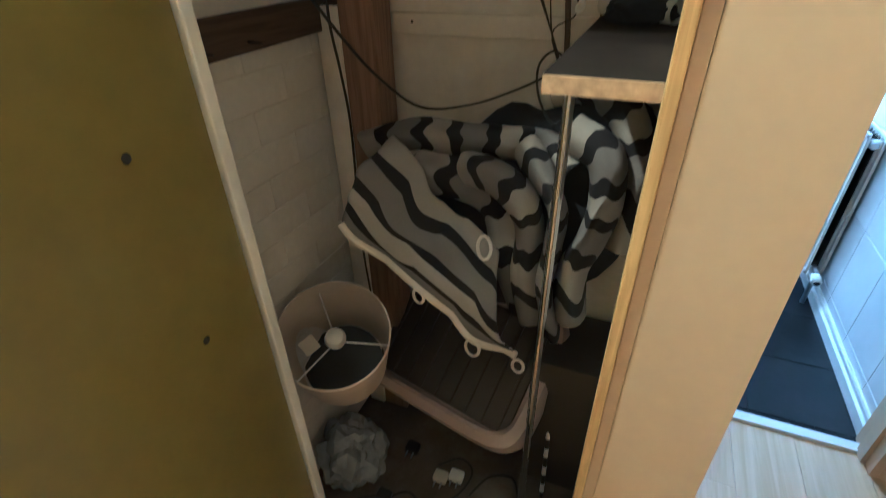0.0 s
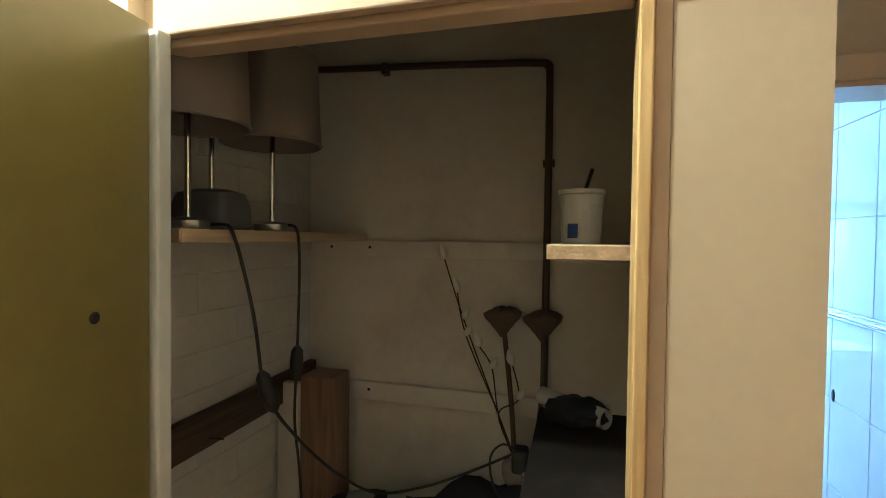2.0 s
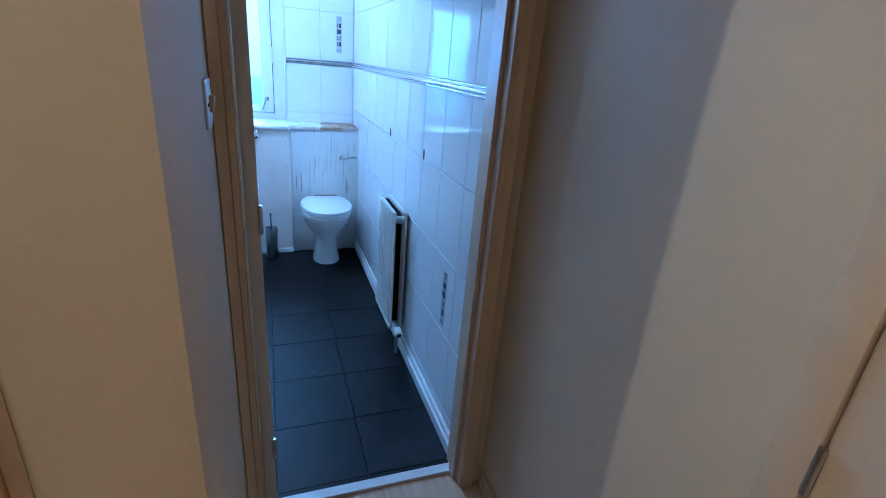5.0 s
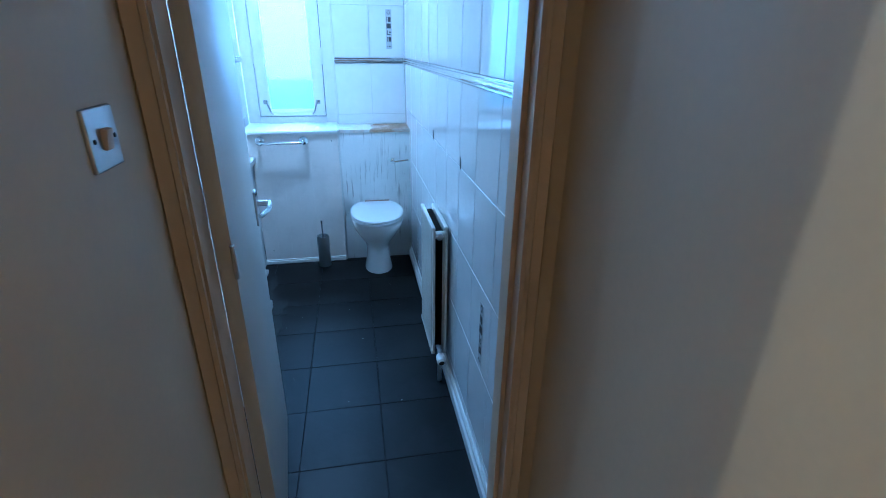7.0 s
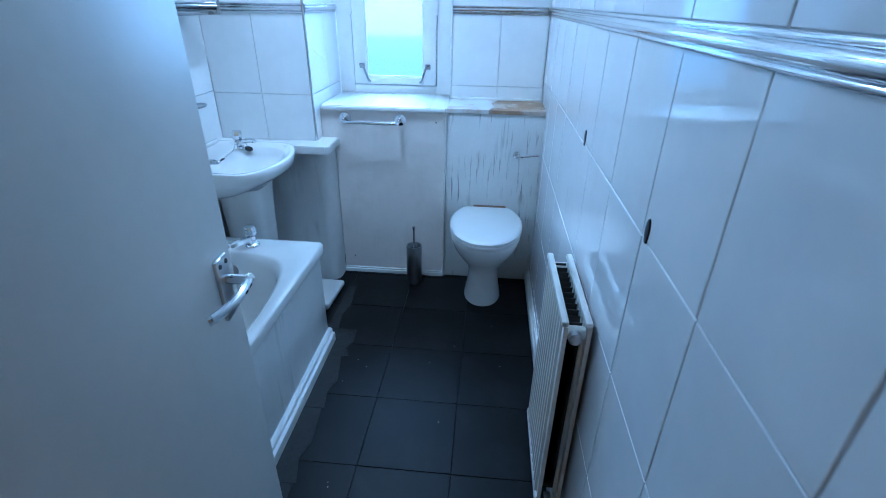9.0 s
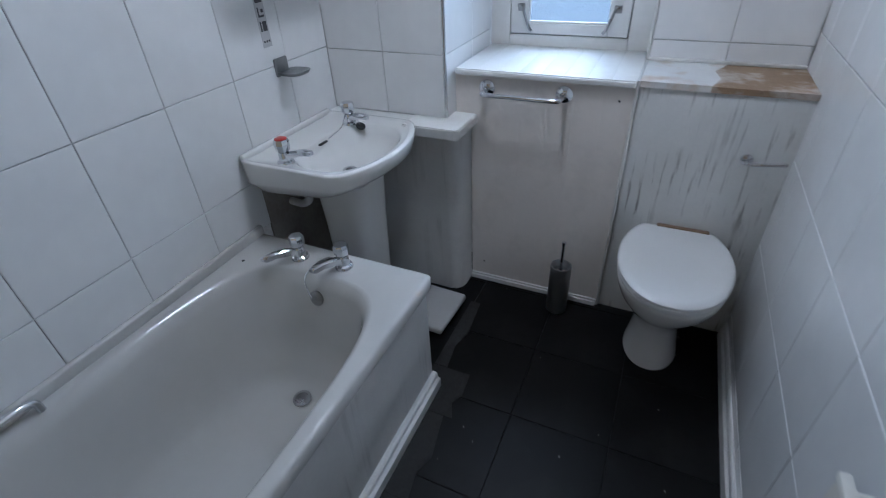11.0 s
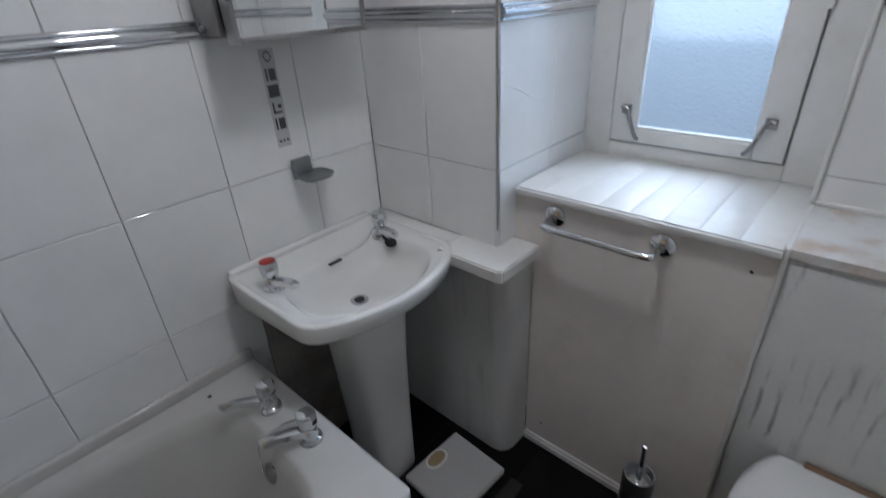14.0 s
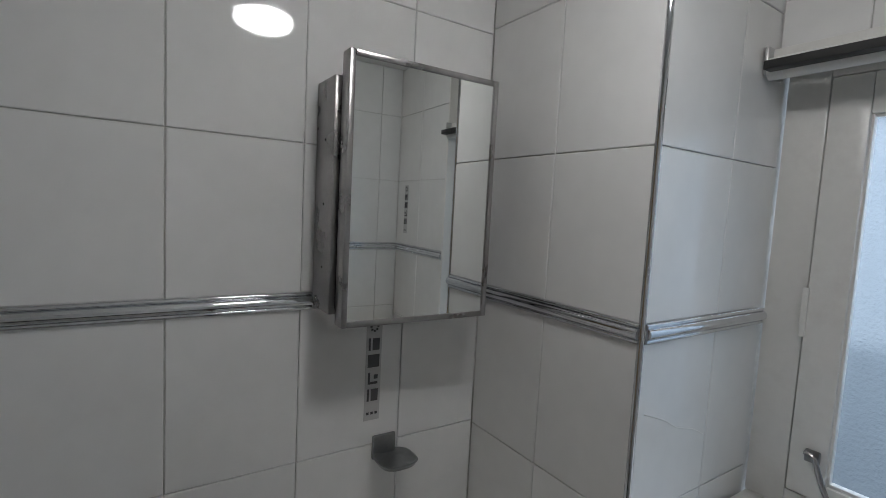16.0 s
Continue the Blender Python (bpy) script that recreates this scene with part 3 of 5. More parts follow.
def bathtub():
    x0, x1, y0, y1, z = XL + 0.002, 0.264, 1.782, 3.425, 0.512
    cx, cy, ax, ay = (x0 + x1) / 2, (y0 + y1) / 2, (x1 - x0) / 2, (y1 - y0) / 2
    icx, icy, iax, iay = -0.078, 2.590, 0.292, 0.705
    t = thing("bathtub", (cx, cy, 0), "white acrylic bathtub with chrome taps and grips", "bathtub")
    n = 96
    rings = [sq(cx, cy, z - 0.042, ax, ay, 60, n), sq(cx, cy, z - 0.006, ax, ay, 60, n), sq(cx, cy, z, ax - 0.006, ay - 0.006, 60, n), sq(cx, cy, z + 0.001, ax - 0.014, ay - 0.014, 40, n),
             sq(icx, icy, z - 0.002, iax + 0.012, iay + 0.012, 4.2, n), sq(icx, icy, z - 0.010, iax, iay, 4.0, n), sq(icx, icy, z - 0.05, iax - 0.014, iay - 0.018, 4.0, n),
             sq(icx, icy - 0.01, z - 0.22, iax - 0.035, iay - 0.07, 3.8, n), sq(icx, icy + 0.0, z - 0.335, iax - 0.06, iay - 0.13, 3.6, n),
             sq(icx, icy + 0.01, z - 0.365, iax - 0.10, iay - 0.19, 3.2, n), sq(icx, icy + 0.02, z - 0.375, iax - 0.17, iay - 0.34, 3.0, n), sq(icx, icy + 0.02, z - 0.378, 0.03, 0.1, 2.5, n)]
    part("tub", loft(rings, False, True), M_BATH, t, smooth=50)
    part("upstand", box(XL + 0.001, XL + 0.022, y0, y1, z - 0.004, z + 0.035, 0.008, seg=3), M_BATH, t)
    part("side_panel", boxes((0.222, 0.242, y0, y1 - 0.012, 0.0, z - 0.040, 0.002)), M_PANEL, t, "streaky grey-white bath panel")
    part("end_panel", boxes((x0, 0.222, y1 - 0.030, y1 - 0.014, 0.0, z - 0.040)), M_PANEL, t)
    # taps on the deck
    for x, yy, aim in ((-0.185, 3.352, -0.05), (-0.020, 3.362, -0.035)):
        tap = part("tap", grown(lathe([(0.024, 0), (0.022, 0.006), (0.016, 0.010), (0.015, 0.030), (0.013, 0.034)], (x, yy, z), n=20), (x, yy, z)), M_CHROME, t, "chrome pillar tap")
        part("spout", grown(loft([[Vector((x + aim * f + wx * wd, yy - ln * f, z + 0.022 + 0.014 * math.sin(f * 2.2) + hz * hh)) for wx, hz in ((-1, -1), (-1, 0.6), (-0.5, 1), (0.5, 1), (1, 0.6), (1, -1))]
                            for f, ln, wd, hh in ((0, 0.085, 0.012, 0.010), (0.3, 0.085, 0.012, 0.010), (0.7, 0.085, 0.010, 0.008), (0.95, 0.085, 0.009, 0.008), (1.0, 0.085, 0.006, 0.005))]), (x, yy, z), 1.2), M_CHROME, tap)
        part("head", grown(lathe([(0.013, 0), (0.019, 0.006), (0.020, 0.028), (0.017, 0.034), (0.010, 0.036)], (x, yy, z + 0.034), n=8), (x, yy, z)), M_CHROME, tap, "faceted chrome tap head")
    part("overflow", lathe([(0.026, 0), (0.026, 0.008), (0.018, 0.014), (0.006, 0.016)], (-0.075, 3.272, z - 0.078), (0, -1, 0.25), 22), M_CAB, t, "round chrome overflow with plug")
    part("plug_chain", tube([(-0.09, 3.385, z + 0.002), (-0.105, 3.33, z + 0.008), (-0.11, 3.275, z - 0.006), (-0.10, 3.262, z - 0.045), (-0.08, 3.252, z - 0.065)], 0.0022, 6), M_CHROME, t)
    part("waste", lathe([(0.030, 0), (0.030, 0.003), (0.021, 0.004), (0.019, 0.0)], (-0.070, 3.09, z - 0.362), (0, -0.12, 1), 22), M_CAB, t)
    part("stain_spot", lathe([(0.006, 0), (0.004, 0.0008)], (-0.352, 3.265, z + 0.0008), n=10), M_BLACK, t)
    # grips
    for pts in (((0.222, 2.42, z), (0.215, 2.425, z + 0.035), (0.198, 2.52, z + 0.045), (0.215, 2.62, z + 0.035), (0.224, 2.63, z)),
                ((-0.372, 2.42, z), (-0.378, 2.425, z + 0.032), (-0.372, 2.52, z + 0.042), (-0.378, 2.62, z + 0.032), (-0.372, 2.632, z))):
        part("grip", tube(pts, 0.0095, 12), M_CHROME, t, "chrome bath grip")


bathtub()


def basin():
    x0, y0, y1, z = XL + 0.002, 3.412, 3.925, 0.795
    yc, hy = (y0 + y1) / 2, (y1 - y0) / 2
    n = 96

    def unit(a, p):
        c, s = math.cos(a), math.sin(a)
        r = (abs(c) ** p + abs(s) ** p) ** (-1 / p)
        return c * r, s * r

    def ring(zw, zf, inx, iny, bow, p=14.0, back=0.0):
        """Plan outline: straight at the wall, bowed at the front; the height runs from wall to front."""
        out = []
        for i in range(n):
            u, v = unit(2 * math.pi * (i + 0.5) / n, p)
            f = (u + 1) / 2
            x = x0 + back + (0.386 - inx - back) * f
            x += bow * (1 - v * v) * max(0.0, u)
            out.append(Vector((x, yc + v * (hy - iny), zw + (zf - zw) * f)))
        return out

    def bowl(zz, k):
        out = []
        for i in range(n):
            u, v = unit(2 * math.pi * (i + 0.5) / n, 3.2)
            bow = 0.045 * k * (1 - v * v) * max(0.0, u)
            out.append(Vector((-0.160 + 0.120 * k * u + bow + 0.004 * (1 - k), yc + 0.212 * k * v * (0.90 + 0.10 * (u + 1) / 2), zz)))
        return out
    t = thing("wash_basin", (-0.13, yc, 0), "white porcelain pedestal wash basin with two taps", "wash basin")
    under = [ring(z - 0.18, z - 0.165, 0.20, 0.15, 0.0, 3), ring(z - 0.165, z - 0.14, 0.12, 0.09, 0.02, 5), ring(z - 0.13, z - 0.10, 0.055, 0.040, 0.05, 8), ring(z - 0.092, z - 0.065, 0.016, 0.012, 0.074, 12), ring(z - 0.080, z - 0.046, 0.003, 0.003, 0.081)]
    rim = [ring(z - 0.005, z - 0.005, 0.0, 0.0, 0.084), ring(z - 0.0015, z - 0.0015, 0.0015, 0.0015, 0.084), ring(z, z, 0.005, 0.005, 0.083, back=0.003),
           ring(z, z, 0.013, 0.013, 0.081, back=0.010), ring(z - 0.002, z - 0.002, 0.017, 0.017, 0.080, back=0.014), ring(z - 0.008, z - 0.008, 0.023, 0.023, 0.078, 10, back=0.022)]
    inside = [bowl(z - 0.011, 1.04), bowl(z - 0.018, 0.99), bowl(z - 0.045, 0.92), bowl(z - 0.076, 0.78), bowl(z - 0.096, 0.52), bowl(z - 0.103, 0.2), bowl(z - 0.1035, 0.1)]
    part("bowl", loft(under + rim + inside, True, True), M_PORC, t, smooth=60)
    part("splash_lip", box(x0, x0 + 0.022, y0 + 0.012, y1 - 0.012, z - 0.01, z + 0.012, 0.008, seg=3), M_PORC, t)
    ped = [sq(-0.175, 3.672, zz, a, b, 4.5, 44) for zz, a, b in ((0.0, 0.088, 0.078), (0.25, 0.090, 0.084), (0.50, 0.096, 0.093), (0.63, 0.102, 0.102), (0.665, 0.105, 0.106))]
    part("pedestal", loft(ped), M_PORC, t, smooth=60)
    part("drain", lathe([(0.026, -0.004), (0.025, 0.003), (0.015, 0.003), (0.013, 0.0)], (-0.158, yc - 0.012, z - 0.1025), n=20), M_CHROME, t, "chrome waste ring")
    part("drain_hole", lathe([(0.0145, 0), (0.012, 0.0006)], (-0.158, yc - 0.012, z - 0.0993), n=16), M_BLACK, t)
    part("overflow_slot", box(-0.270, -0.258, yc - 0.022, yc + 0.022, z - 0.0245, z - 0.018, 0.003), M_BLACK, t)
    for y, hot in ((3.476, True), (3.846, False)):
        x = -0.268 if hot else -0.266
        tap = part("tap", grown(lathe([(0.023, 0), (0.021, 0.006), (0.015, 0.010), (0.0145, 0.028), (0.012, 0.032)], (x, y, z - 0.010), n=20), (x, y, z)), M_CHROME, t, "chrome pillar tap")
        part("spout", grown(loft([[Vector((x + 0.088 * f, y + (0.012 if hot else -0.02) * f + wy * wd, z + 0.008 + 0.018 * math.sin(f * 2.0) + hz * hh)) for wy, hz in ((-1, -1), (-1, 0.6), (-0.5, 1), (0.5, 1), (1, 0.6), (1, -1))]
                            for f, wd, hh in ((0, 0.011, 0.009), (0.3, 0.011, 0.009), (0.7, 0.010, 0.008), (0.95, 0.009, 0.007), (1.0, 0.006, 0.005))]), (x, y, z), 1.15), M_CHROME, tap)
        part("head", grown(lathe([(0.012, 0), (0.018, 0.006), (0.020, 0.030), (0.017, 0.036), (0.012, 0.037)], (x, y, z + 0.019), n=8), (x, y, z)), M_CHROME, tap, "faceted chrome tap head")
        if hot:
            part("indice", grown(lathe([(0.016, 0), (0.012, 0.002)], (x, y, z + 0.0565), n=16), (x, y, z)), M_RED, tap, "red hot-water disc")
    part("plug_chain", tube([(-0.262, 3.70, z - 0.016), (-0.252, 3.735, z - 0.006), (-0.256, 3.78, z + 0.002), (-0.27, 3.825, z + 0.022), (-0.26, 3.845, z + 0.03), (-0.235, 3.842, z + 0.022), (-0.218, 3.838, z - 0.006)], 0.002, 6), M_CHROME, t)
    part("plug", lathe([(0.016, 0), (0.019, 0.006), (0.017, 0.012)], (-0.216, 3.838, z - 0.020), (0.4, 0, 1), 18), M_RUBBER, t, "black rubber plug")
    part("waste_pipe", tube([(-0.30, 3.58, 0.70), (-0.30, 3.58, 0.62), (-0.31, 3.585, 0.58), (-0.35, 3.59, 0.555), (-0.41, 3.60, 0.55)], 0.014, 12), M_WHITE, t, "white plastic waste pipe")


basin()
for k, (ya, yb) in enumerate(((2.22, 2.66), (2.663, 2.99), (2.993, 3.30), (3.303, 3.50), (3.503, 3.89))):
    w = 0.258 if k == 4 else 0.352
    solid("slate_strip", prism([(0.205, ya), (w + 0.012 * (k % 2), ya), (w - 0.014, ya + 0.3 * (yb - ya)), (w + 0.008, (ya + yb) / 2), (w - 0.01 * (k % 3), yb), (0.205, yb)], 0.0, 0.0025), M_DUSTSLATE, (0.25, (ya + yb) / 2, 0), "dusty grey slate strip on the floor beside the bath", "floor strip", "slate strips along the bath")
structure("wall_patch", box(XL - 0.0055, XL + 0.002, 3.482, 3.98, 0.0, 0.742), M_MUSTY, "bare broken plaster under the basin", "wall")


def corner_boxing():
    t = thing("boxing", (-0.1, 4.0, 0), "grey-white boxed-in pipes under a white shelf", "boxing")
    pts = [(XL, 3.945), (0.085, 3.945), (0.112, 3.952), (0.132, 3.972), (0.139, 4.0), (0.139, 4.069), (XL, 4.069)]
    part("casing", prism(pts, 0, 0.752), M_PANEL, t, smooth=60)
    sh = prism([(-0.06, 3.874), (0.152, 3.874), (0.166, 3.886), (0.168, 4.068), (-0.06, 4.068)], 0.753, 0.792)
    bmesh.ops.bevel(sh, geom=list(sh.edges), offset=0.004, segments=2, affect="EDGES")
    part("shelf", sh, M_WHITE, t, "white painted shelf board")
    part("ledge", box(XL + 0.001, -0.061, 3.927, 3.985, 0.753, 0.791, 0.003), M_WHITE, t)


corner_boxing()


def window_panel():
    t = thing("window_panel", (0.43, 4.07, 0), "white painted board panel below the window sill", "panel")
    for k in range(6):
        part("board", box(0.141 + 0.0953 * k, 0.141 + 0.0953 * (k + 1) - 0.00015, 4.070, 4.088, 0.0, 0.938), M_WINPANEL, t)
    part("filler", box(0.079, 0.1405, 4.071, 4.088, 0.753, 0.937), M_WINPANEL, t)
    part("edge_strip", box(0.7135, 0.7225, 4.066, 4.343, 0.0, 0.958, 0.002), M_WHITE, t)
    for x, z in ((0.67, 0.885), (0.20, 0.10)):
        part("screw", lathe([(0.004, 0), (0.003, 0.001)], (x, 4.070, z), (0, -1, 0), 8), M_BLACK, t)


window_panel()


def sill():
    s = thing("sill_bathroom_window", (0.39, 4.25, 0.938), "white painted tongue-and-groove window sill", "window sill", kind="structure")
    xs = [0.086 + 0.0785 * i for i in range(9)]
    xs[-1] = 0.713
    for a, b in zip(xs, xs[1:]):
        part("board", box(a + 0.0003, b - 0.0003, 4.058, 4.474, 0.939, 0.957, 0.0007), M_WHITE, s)
    part("nosing", box(0.086, 0.713, 4.050, 4.058, 0.936, 0.954, 0.003), M_WHITE, s)


sill()


def cistern_box():
    t = thing("cistern_boxing", (0.96, 4.08, 0), "streak-stained boxed-in cistern with worn wooden ledge", "boxing")
    part("front_board", box(0.723, XR + 0.004, 4.078, 4.094, 0.0, 0.935, 0.002), M_STREAK, t, "grey-white board with dark runs")
    part("ledge", prism([(0.723, 4.072), (0.93, 4.072), (0.955, 4.16), (0.94, 4.25), (0.985, YB + 0.006), (0.723, YB + 0.006)], 0.936, 0.956), M_LEDGE, t, "ledge with peeling white paint")
    part("bare_ledge", prism([(0.93, 4.072), (XR + 0.004, 4.072), (XR + 0.004, YB + 0.006), (0.985, YB + 0.006), (0.94, 4.25), (0.955, 4.16)], 0.936, 0.9545), M_LEDGE_BARE, t, "bare wood with scraps of paint")
    part("sealant", box(0.723, XR - 0.001, YB - 0.012, YB + 0.001, 0.955, 0.966, 0.004), M_WHITE, t, "white sealant bead")
    part("backing_block", box(0.875, 1.05, 4.058, 4.078, 0.41, 0.452, 0.003), M_RAWWOOD, t, "bare wood block behind the seat")


cistern_box()


def window():
    w = thing("window_bathroom", (0.40, 4.45, 0.96), "white wooden casement window with frosted pane", "window", kind="structure")
    x0, x1, z0, z1 = XP + 0.004, 0.714, 0.955, 1.985

    def frame_of(a, b, c, d, wl, wb, wt, y0, y1, bev):
        return boxes((a, a + wl, y0, y1, c, d, bev), (b - wl, b, y0, y1, c, d, bev), (a + wl, b - wl, y0, y1, c, c + wb, bev), (a + wl, b - wl, y0, y1, d - wt, d, bev))
    part("window_frame", frame_of(x0, x1, z0, z1, 0.082, 0.045, 0.055, 4.458, 4.504, 0.003), M_WHITE, w)
    part("casement", frame_of(x0 + 0.086, x1 - 0.086, z0 + 0.049, z1 - 0.059, 0.072, 0.04, 0.085, 4.45, 4.496, 0.004), M_WHITE, w)
    # added black backing: stops daylight and paints the gap round the casement dark
    part("gap_seal", frame_of(x0 + 0.080, x1 - 0.080, z0 + 0.043, z1 - 0.053, 0.010, 0.010, 0.010, 4.486, 4.495, 0.0), M_BLACK, w, "black backing added for the shade in the casement gap")
    gx0, gx1, gz0, gz1 = x0 + 0.158, x1 - 0.158, z0 + 0.089, z1 - 0.144
    pane = part("pane", box(gx0 - 0.004, gx1 + 0.004, 4.474, 4.479, gz0 - 0.004, gz1 + 0.004), M_FROST, w, "frosted glass pane")
    pane.visible_shadow = False
    part("glazing_bead", frame_of(gx0 - 0.001, gx1 + 0.001, gz0 - 0.001, gz1 + 0.001, 0.007, 0.009, 0.007, 4.456, 4.473, 0.002), M_WHITE, w)
    for x, d in ((x0 + 0.132, 1), (x1 - 0.132, -1)):
        st = part("stay", box(x - 0.014, x + 0.014, 4.438, 4.45, gz0 + 0.045, gz0 + 0.072, 0.003), M_CAB, w, "grey metal casement stay")
        part("arm", tube([(x - d * 0.012, 4.434, gz0 + 0.066), (x + d * 0.006, 4.432, gz0 + 0.060), (x + d * 0.018, 4.432, gz0 + 0.03), (x + d * 0.034, 4.434, gz0 - 0.012), (x + d * 0.045, 4.438, gz0 - 0.026)], 0.0055, 8), M_CAB, st)
        part("hinge", boxes((x - d * 0.048 - 0.006, x - d * 0.048 + 0.006, 4.446, 4.451, 1.36, 1.47, 0.001)), M_WHITE, w, "painted-over hinge")


window()


def blind_rail():
    t = thing("blind_rail", (0.40, 4.365, 1.95), "white roller blind rail with a black slot over the window", "blind rail")
    part("cassette", box(XP + 0.004, 0.714, 4.355, 4.409, 1.962, 1.984, 0.004), M_WHITE, t)
    part("bottom_bar", loft([[Vector((x, 4.343 + 0.017 * math.cos(a), 1.938 + 0.024 * math.sin(a))) for a in (2 * math.pi * k / 18 for k in range(18))] for x in (XP + 0.012, 0.706)]), M_WHITE, t)
    part("slot", box(XP + 0.018, 0.700, 4.298, 4.329, 1.928, 1.946, 0.002), M_BLACK, t)
    for x in (XP + 0.008, 0.710):
        part("bracket", box(x - 0.004, x + 0.004, 4.33, 4.409, 1.925, 1.985, 0.002), M_STEEL, t)


blind_rail()


def towel_rail():
    t = thing("towel_rail", (0.35, 4.07, 0.88), "short chrome towel rail screwed to the white panel", "towel rail")
    z = 0.892
    for x in (0.205, 0.487):
        part("rose", lathe([(0.030, 0), (0.030, 0.006), (0.024, 0.012), (0.012, 0.016), (0.011, 0.022)], (x, 4.0695, z), (0, -1, 0), 24), M_CHROME, t, "round chrome wall rose")
    part("bar", tube([(0.205, 4.055, z), (0.207, 4.015, z - 0.002), (0.222, 3.998, z - 0.004), (0.35, 3.996, z - 0.004), (0.470, 3.998, z - 0.004), (0.485, 4.015, z - 0.002), (0.487, 4.055, z)], 0.0085, 12), M_CHROME, t)


towel_rail()


def toilet():
    cx, yb = 0.948, 4.078
    t = thing("toilet", (cx, 3.85, 0), "white porcelain toilet with closed lid against boxed-in cistern", "toilet")

    def egg(z, w, y0, y1, k=0.0, n=48, flat=9.0, square=0.62):
        """Egg-shaped plan, blunt at the back."""
        out = []
        for i in range(n):
            a = 2 * math.pi * (i + 0.5) / n
            c, s = math.cos(a), math.sin(a)
            ym = y0 + (y1 - y0) * 0.50
            y = ym + (s * (y1 - ym) if s > 0 else s * (ym - y0))
            wd = w * (math.copysign(abs(c) ** (square if s > 0 else 0.92), c))
            out.append(Vector((cx + wd, min(y, flat), z + k * (y - ym))))
        return out
    bowl = [egg(0.0, 0.098, 3.775, 4.06), egg(0.02, 0.096, 3.778, 4.06), egg(0.07, 0.086, 3.79, 4.06), egg(0.15, 0.080, 3.80, 4.065), egg(0.21, 0.092, 3.775, 4.068), egg(0.27, 0.130, 3.715, 4.07),
            egg(0.33, 0.160, 3.665, 4.07), egg(0.375, 0.172, 3.642, 4.07), egg(0.398, 0.174, 3.638, 4.07), egg(0.405, 0.168, 3.645, 4.065)]
    part("pan", loft(bowl), M_PORC, t, smooth=60)
    shape = dict(square=0.86, n=96)
    seat = [egg(0.408, 0.170, 3.628, 4.120, flat=4.066, **shape), egg(0.411, 0.178, 3.620, 4.128, flat=4.072, **shape), egg(0.420, 0.180, 3.617, 4.130, flat=4.074, **shape), egg(0.426, 0.177, 3.620, 4.127, flat=4.072, **shape)]
    part("seat", loft(seat), M_SEAT, t, smooth=50)
    lid = [egg(0.4275, 0.173, 3.626, 4.122, flat=4.066, **shape), egg(0.430, 0.181, 3.617, 4.130, flat=4.074, **shape), egg(0.440, 0.181, 3.617, 4.130, flat=4.074, **shape),
           egg(0.446, 0.174, 3.625, 4.122, flat=4.068, **shape), egg(0.449, 0.16, 3.642, 4.105, flat=4.054, **shape), egg(0.451, 0.05, 3.80, 3.93, **shape)]
    part("lid", loft(lid), M_SEAT, t, "closed white toilet lid", smooth=50)
    for x in (-0.06, 0.06):
        part("hinge", rod((cx + x - 0.018, 4.062, 0.43), (cx + x + 0.018, 4.062, 0.43), 0.010), M_CHROME, t)
    part("flush_pipe", rod((cx, 4.05, 0.31), (cx, 4.079, 0.31), 0.03), M_WHITE, t)


toilet()


def toilet_brush():
    x, y = 0.562, 3.985
    t = thing("toilet_brush", (x, y, 0), "brushed steel toilet brush holder on the floor", "toilet brush")
    part("holder", lathe([(0.041, 0), (0.043, 0.004), (0.043, 0.225), (0.041, 0.232), (0.037, 0.232), (0.037, 0.20), (0.02, 0.19)], (x, y, 0), n=32), M_STEEL, t)
    part("handle", lathe([(0.034, 0.20), (0.03, 0.208), (0.008, 0.212), (0.0065, 0.22), (0.0065, 0.33), (0.0085, 0.332), (0.0085, 0.345), (0.004, 0.348)], (x, y, 0), n=20), M_CHROME, t, "chrome brush handle")


toilet_brush()


def roll_holder():
    t = thing("toilet_roll_holder", (1.10, 4.06, 0.735), "empty chrome toilet roll holder by the toilet", "toilet roll holder")
    part("rose", lathe([(0.018, 0), (0.018, 0.005), (0.010, 0.010)], (1.085, 4.0775, 0.735), (0, -1, 0), 20), M_CHROME, t)
    part("arm", tube([(1.085, 4.07, 0.735), (1.085, 4.045, 0.735), (1.10, 4.038, 0.736), (1.19, 4.036, 0.748)], 0.006, 10), M_CHROME, t)


roll_holder()


def scales():
    t = thing("bathroom_scale", (0.07, 3.77, 0), "grey-white bathroom scale with a round dial on the floor", "bathroom scale")
    part("platform", hinged(box(-0.045, 0.180, 3.640, 3.885, 0.016, 0.044, 0.008, seg=3), (0.07, 3.77, 0), -3), M_SCALE, t)
    part("base", hinged(box(-0.03, 0.165, 3.655, 3.87, 0.0, 0.016, 0.002), (0.07, 3.77, 0), -3), M_STEEL, t)
    dl = part("dial", loft([sq(-0.012, 3.760, zz, a, b, 2.2, 32) for zz, a, b in ((0.0435, 0.030, 0.043), (0.047, 0.030, 0.043), (0.0485, 0.025, 0.038))]), M_WHITE, t, "oval dial window")
    part("dial_face", loft([sq(-0.012, 3.760, zz, 0.022, 0.035, 2.2, 32) for zz in (0.0486, 0.0494)]), M_DIAL, dl)


scales()


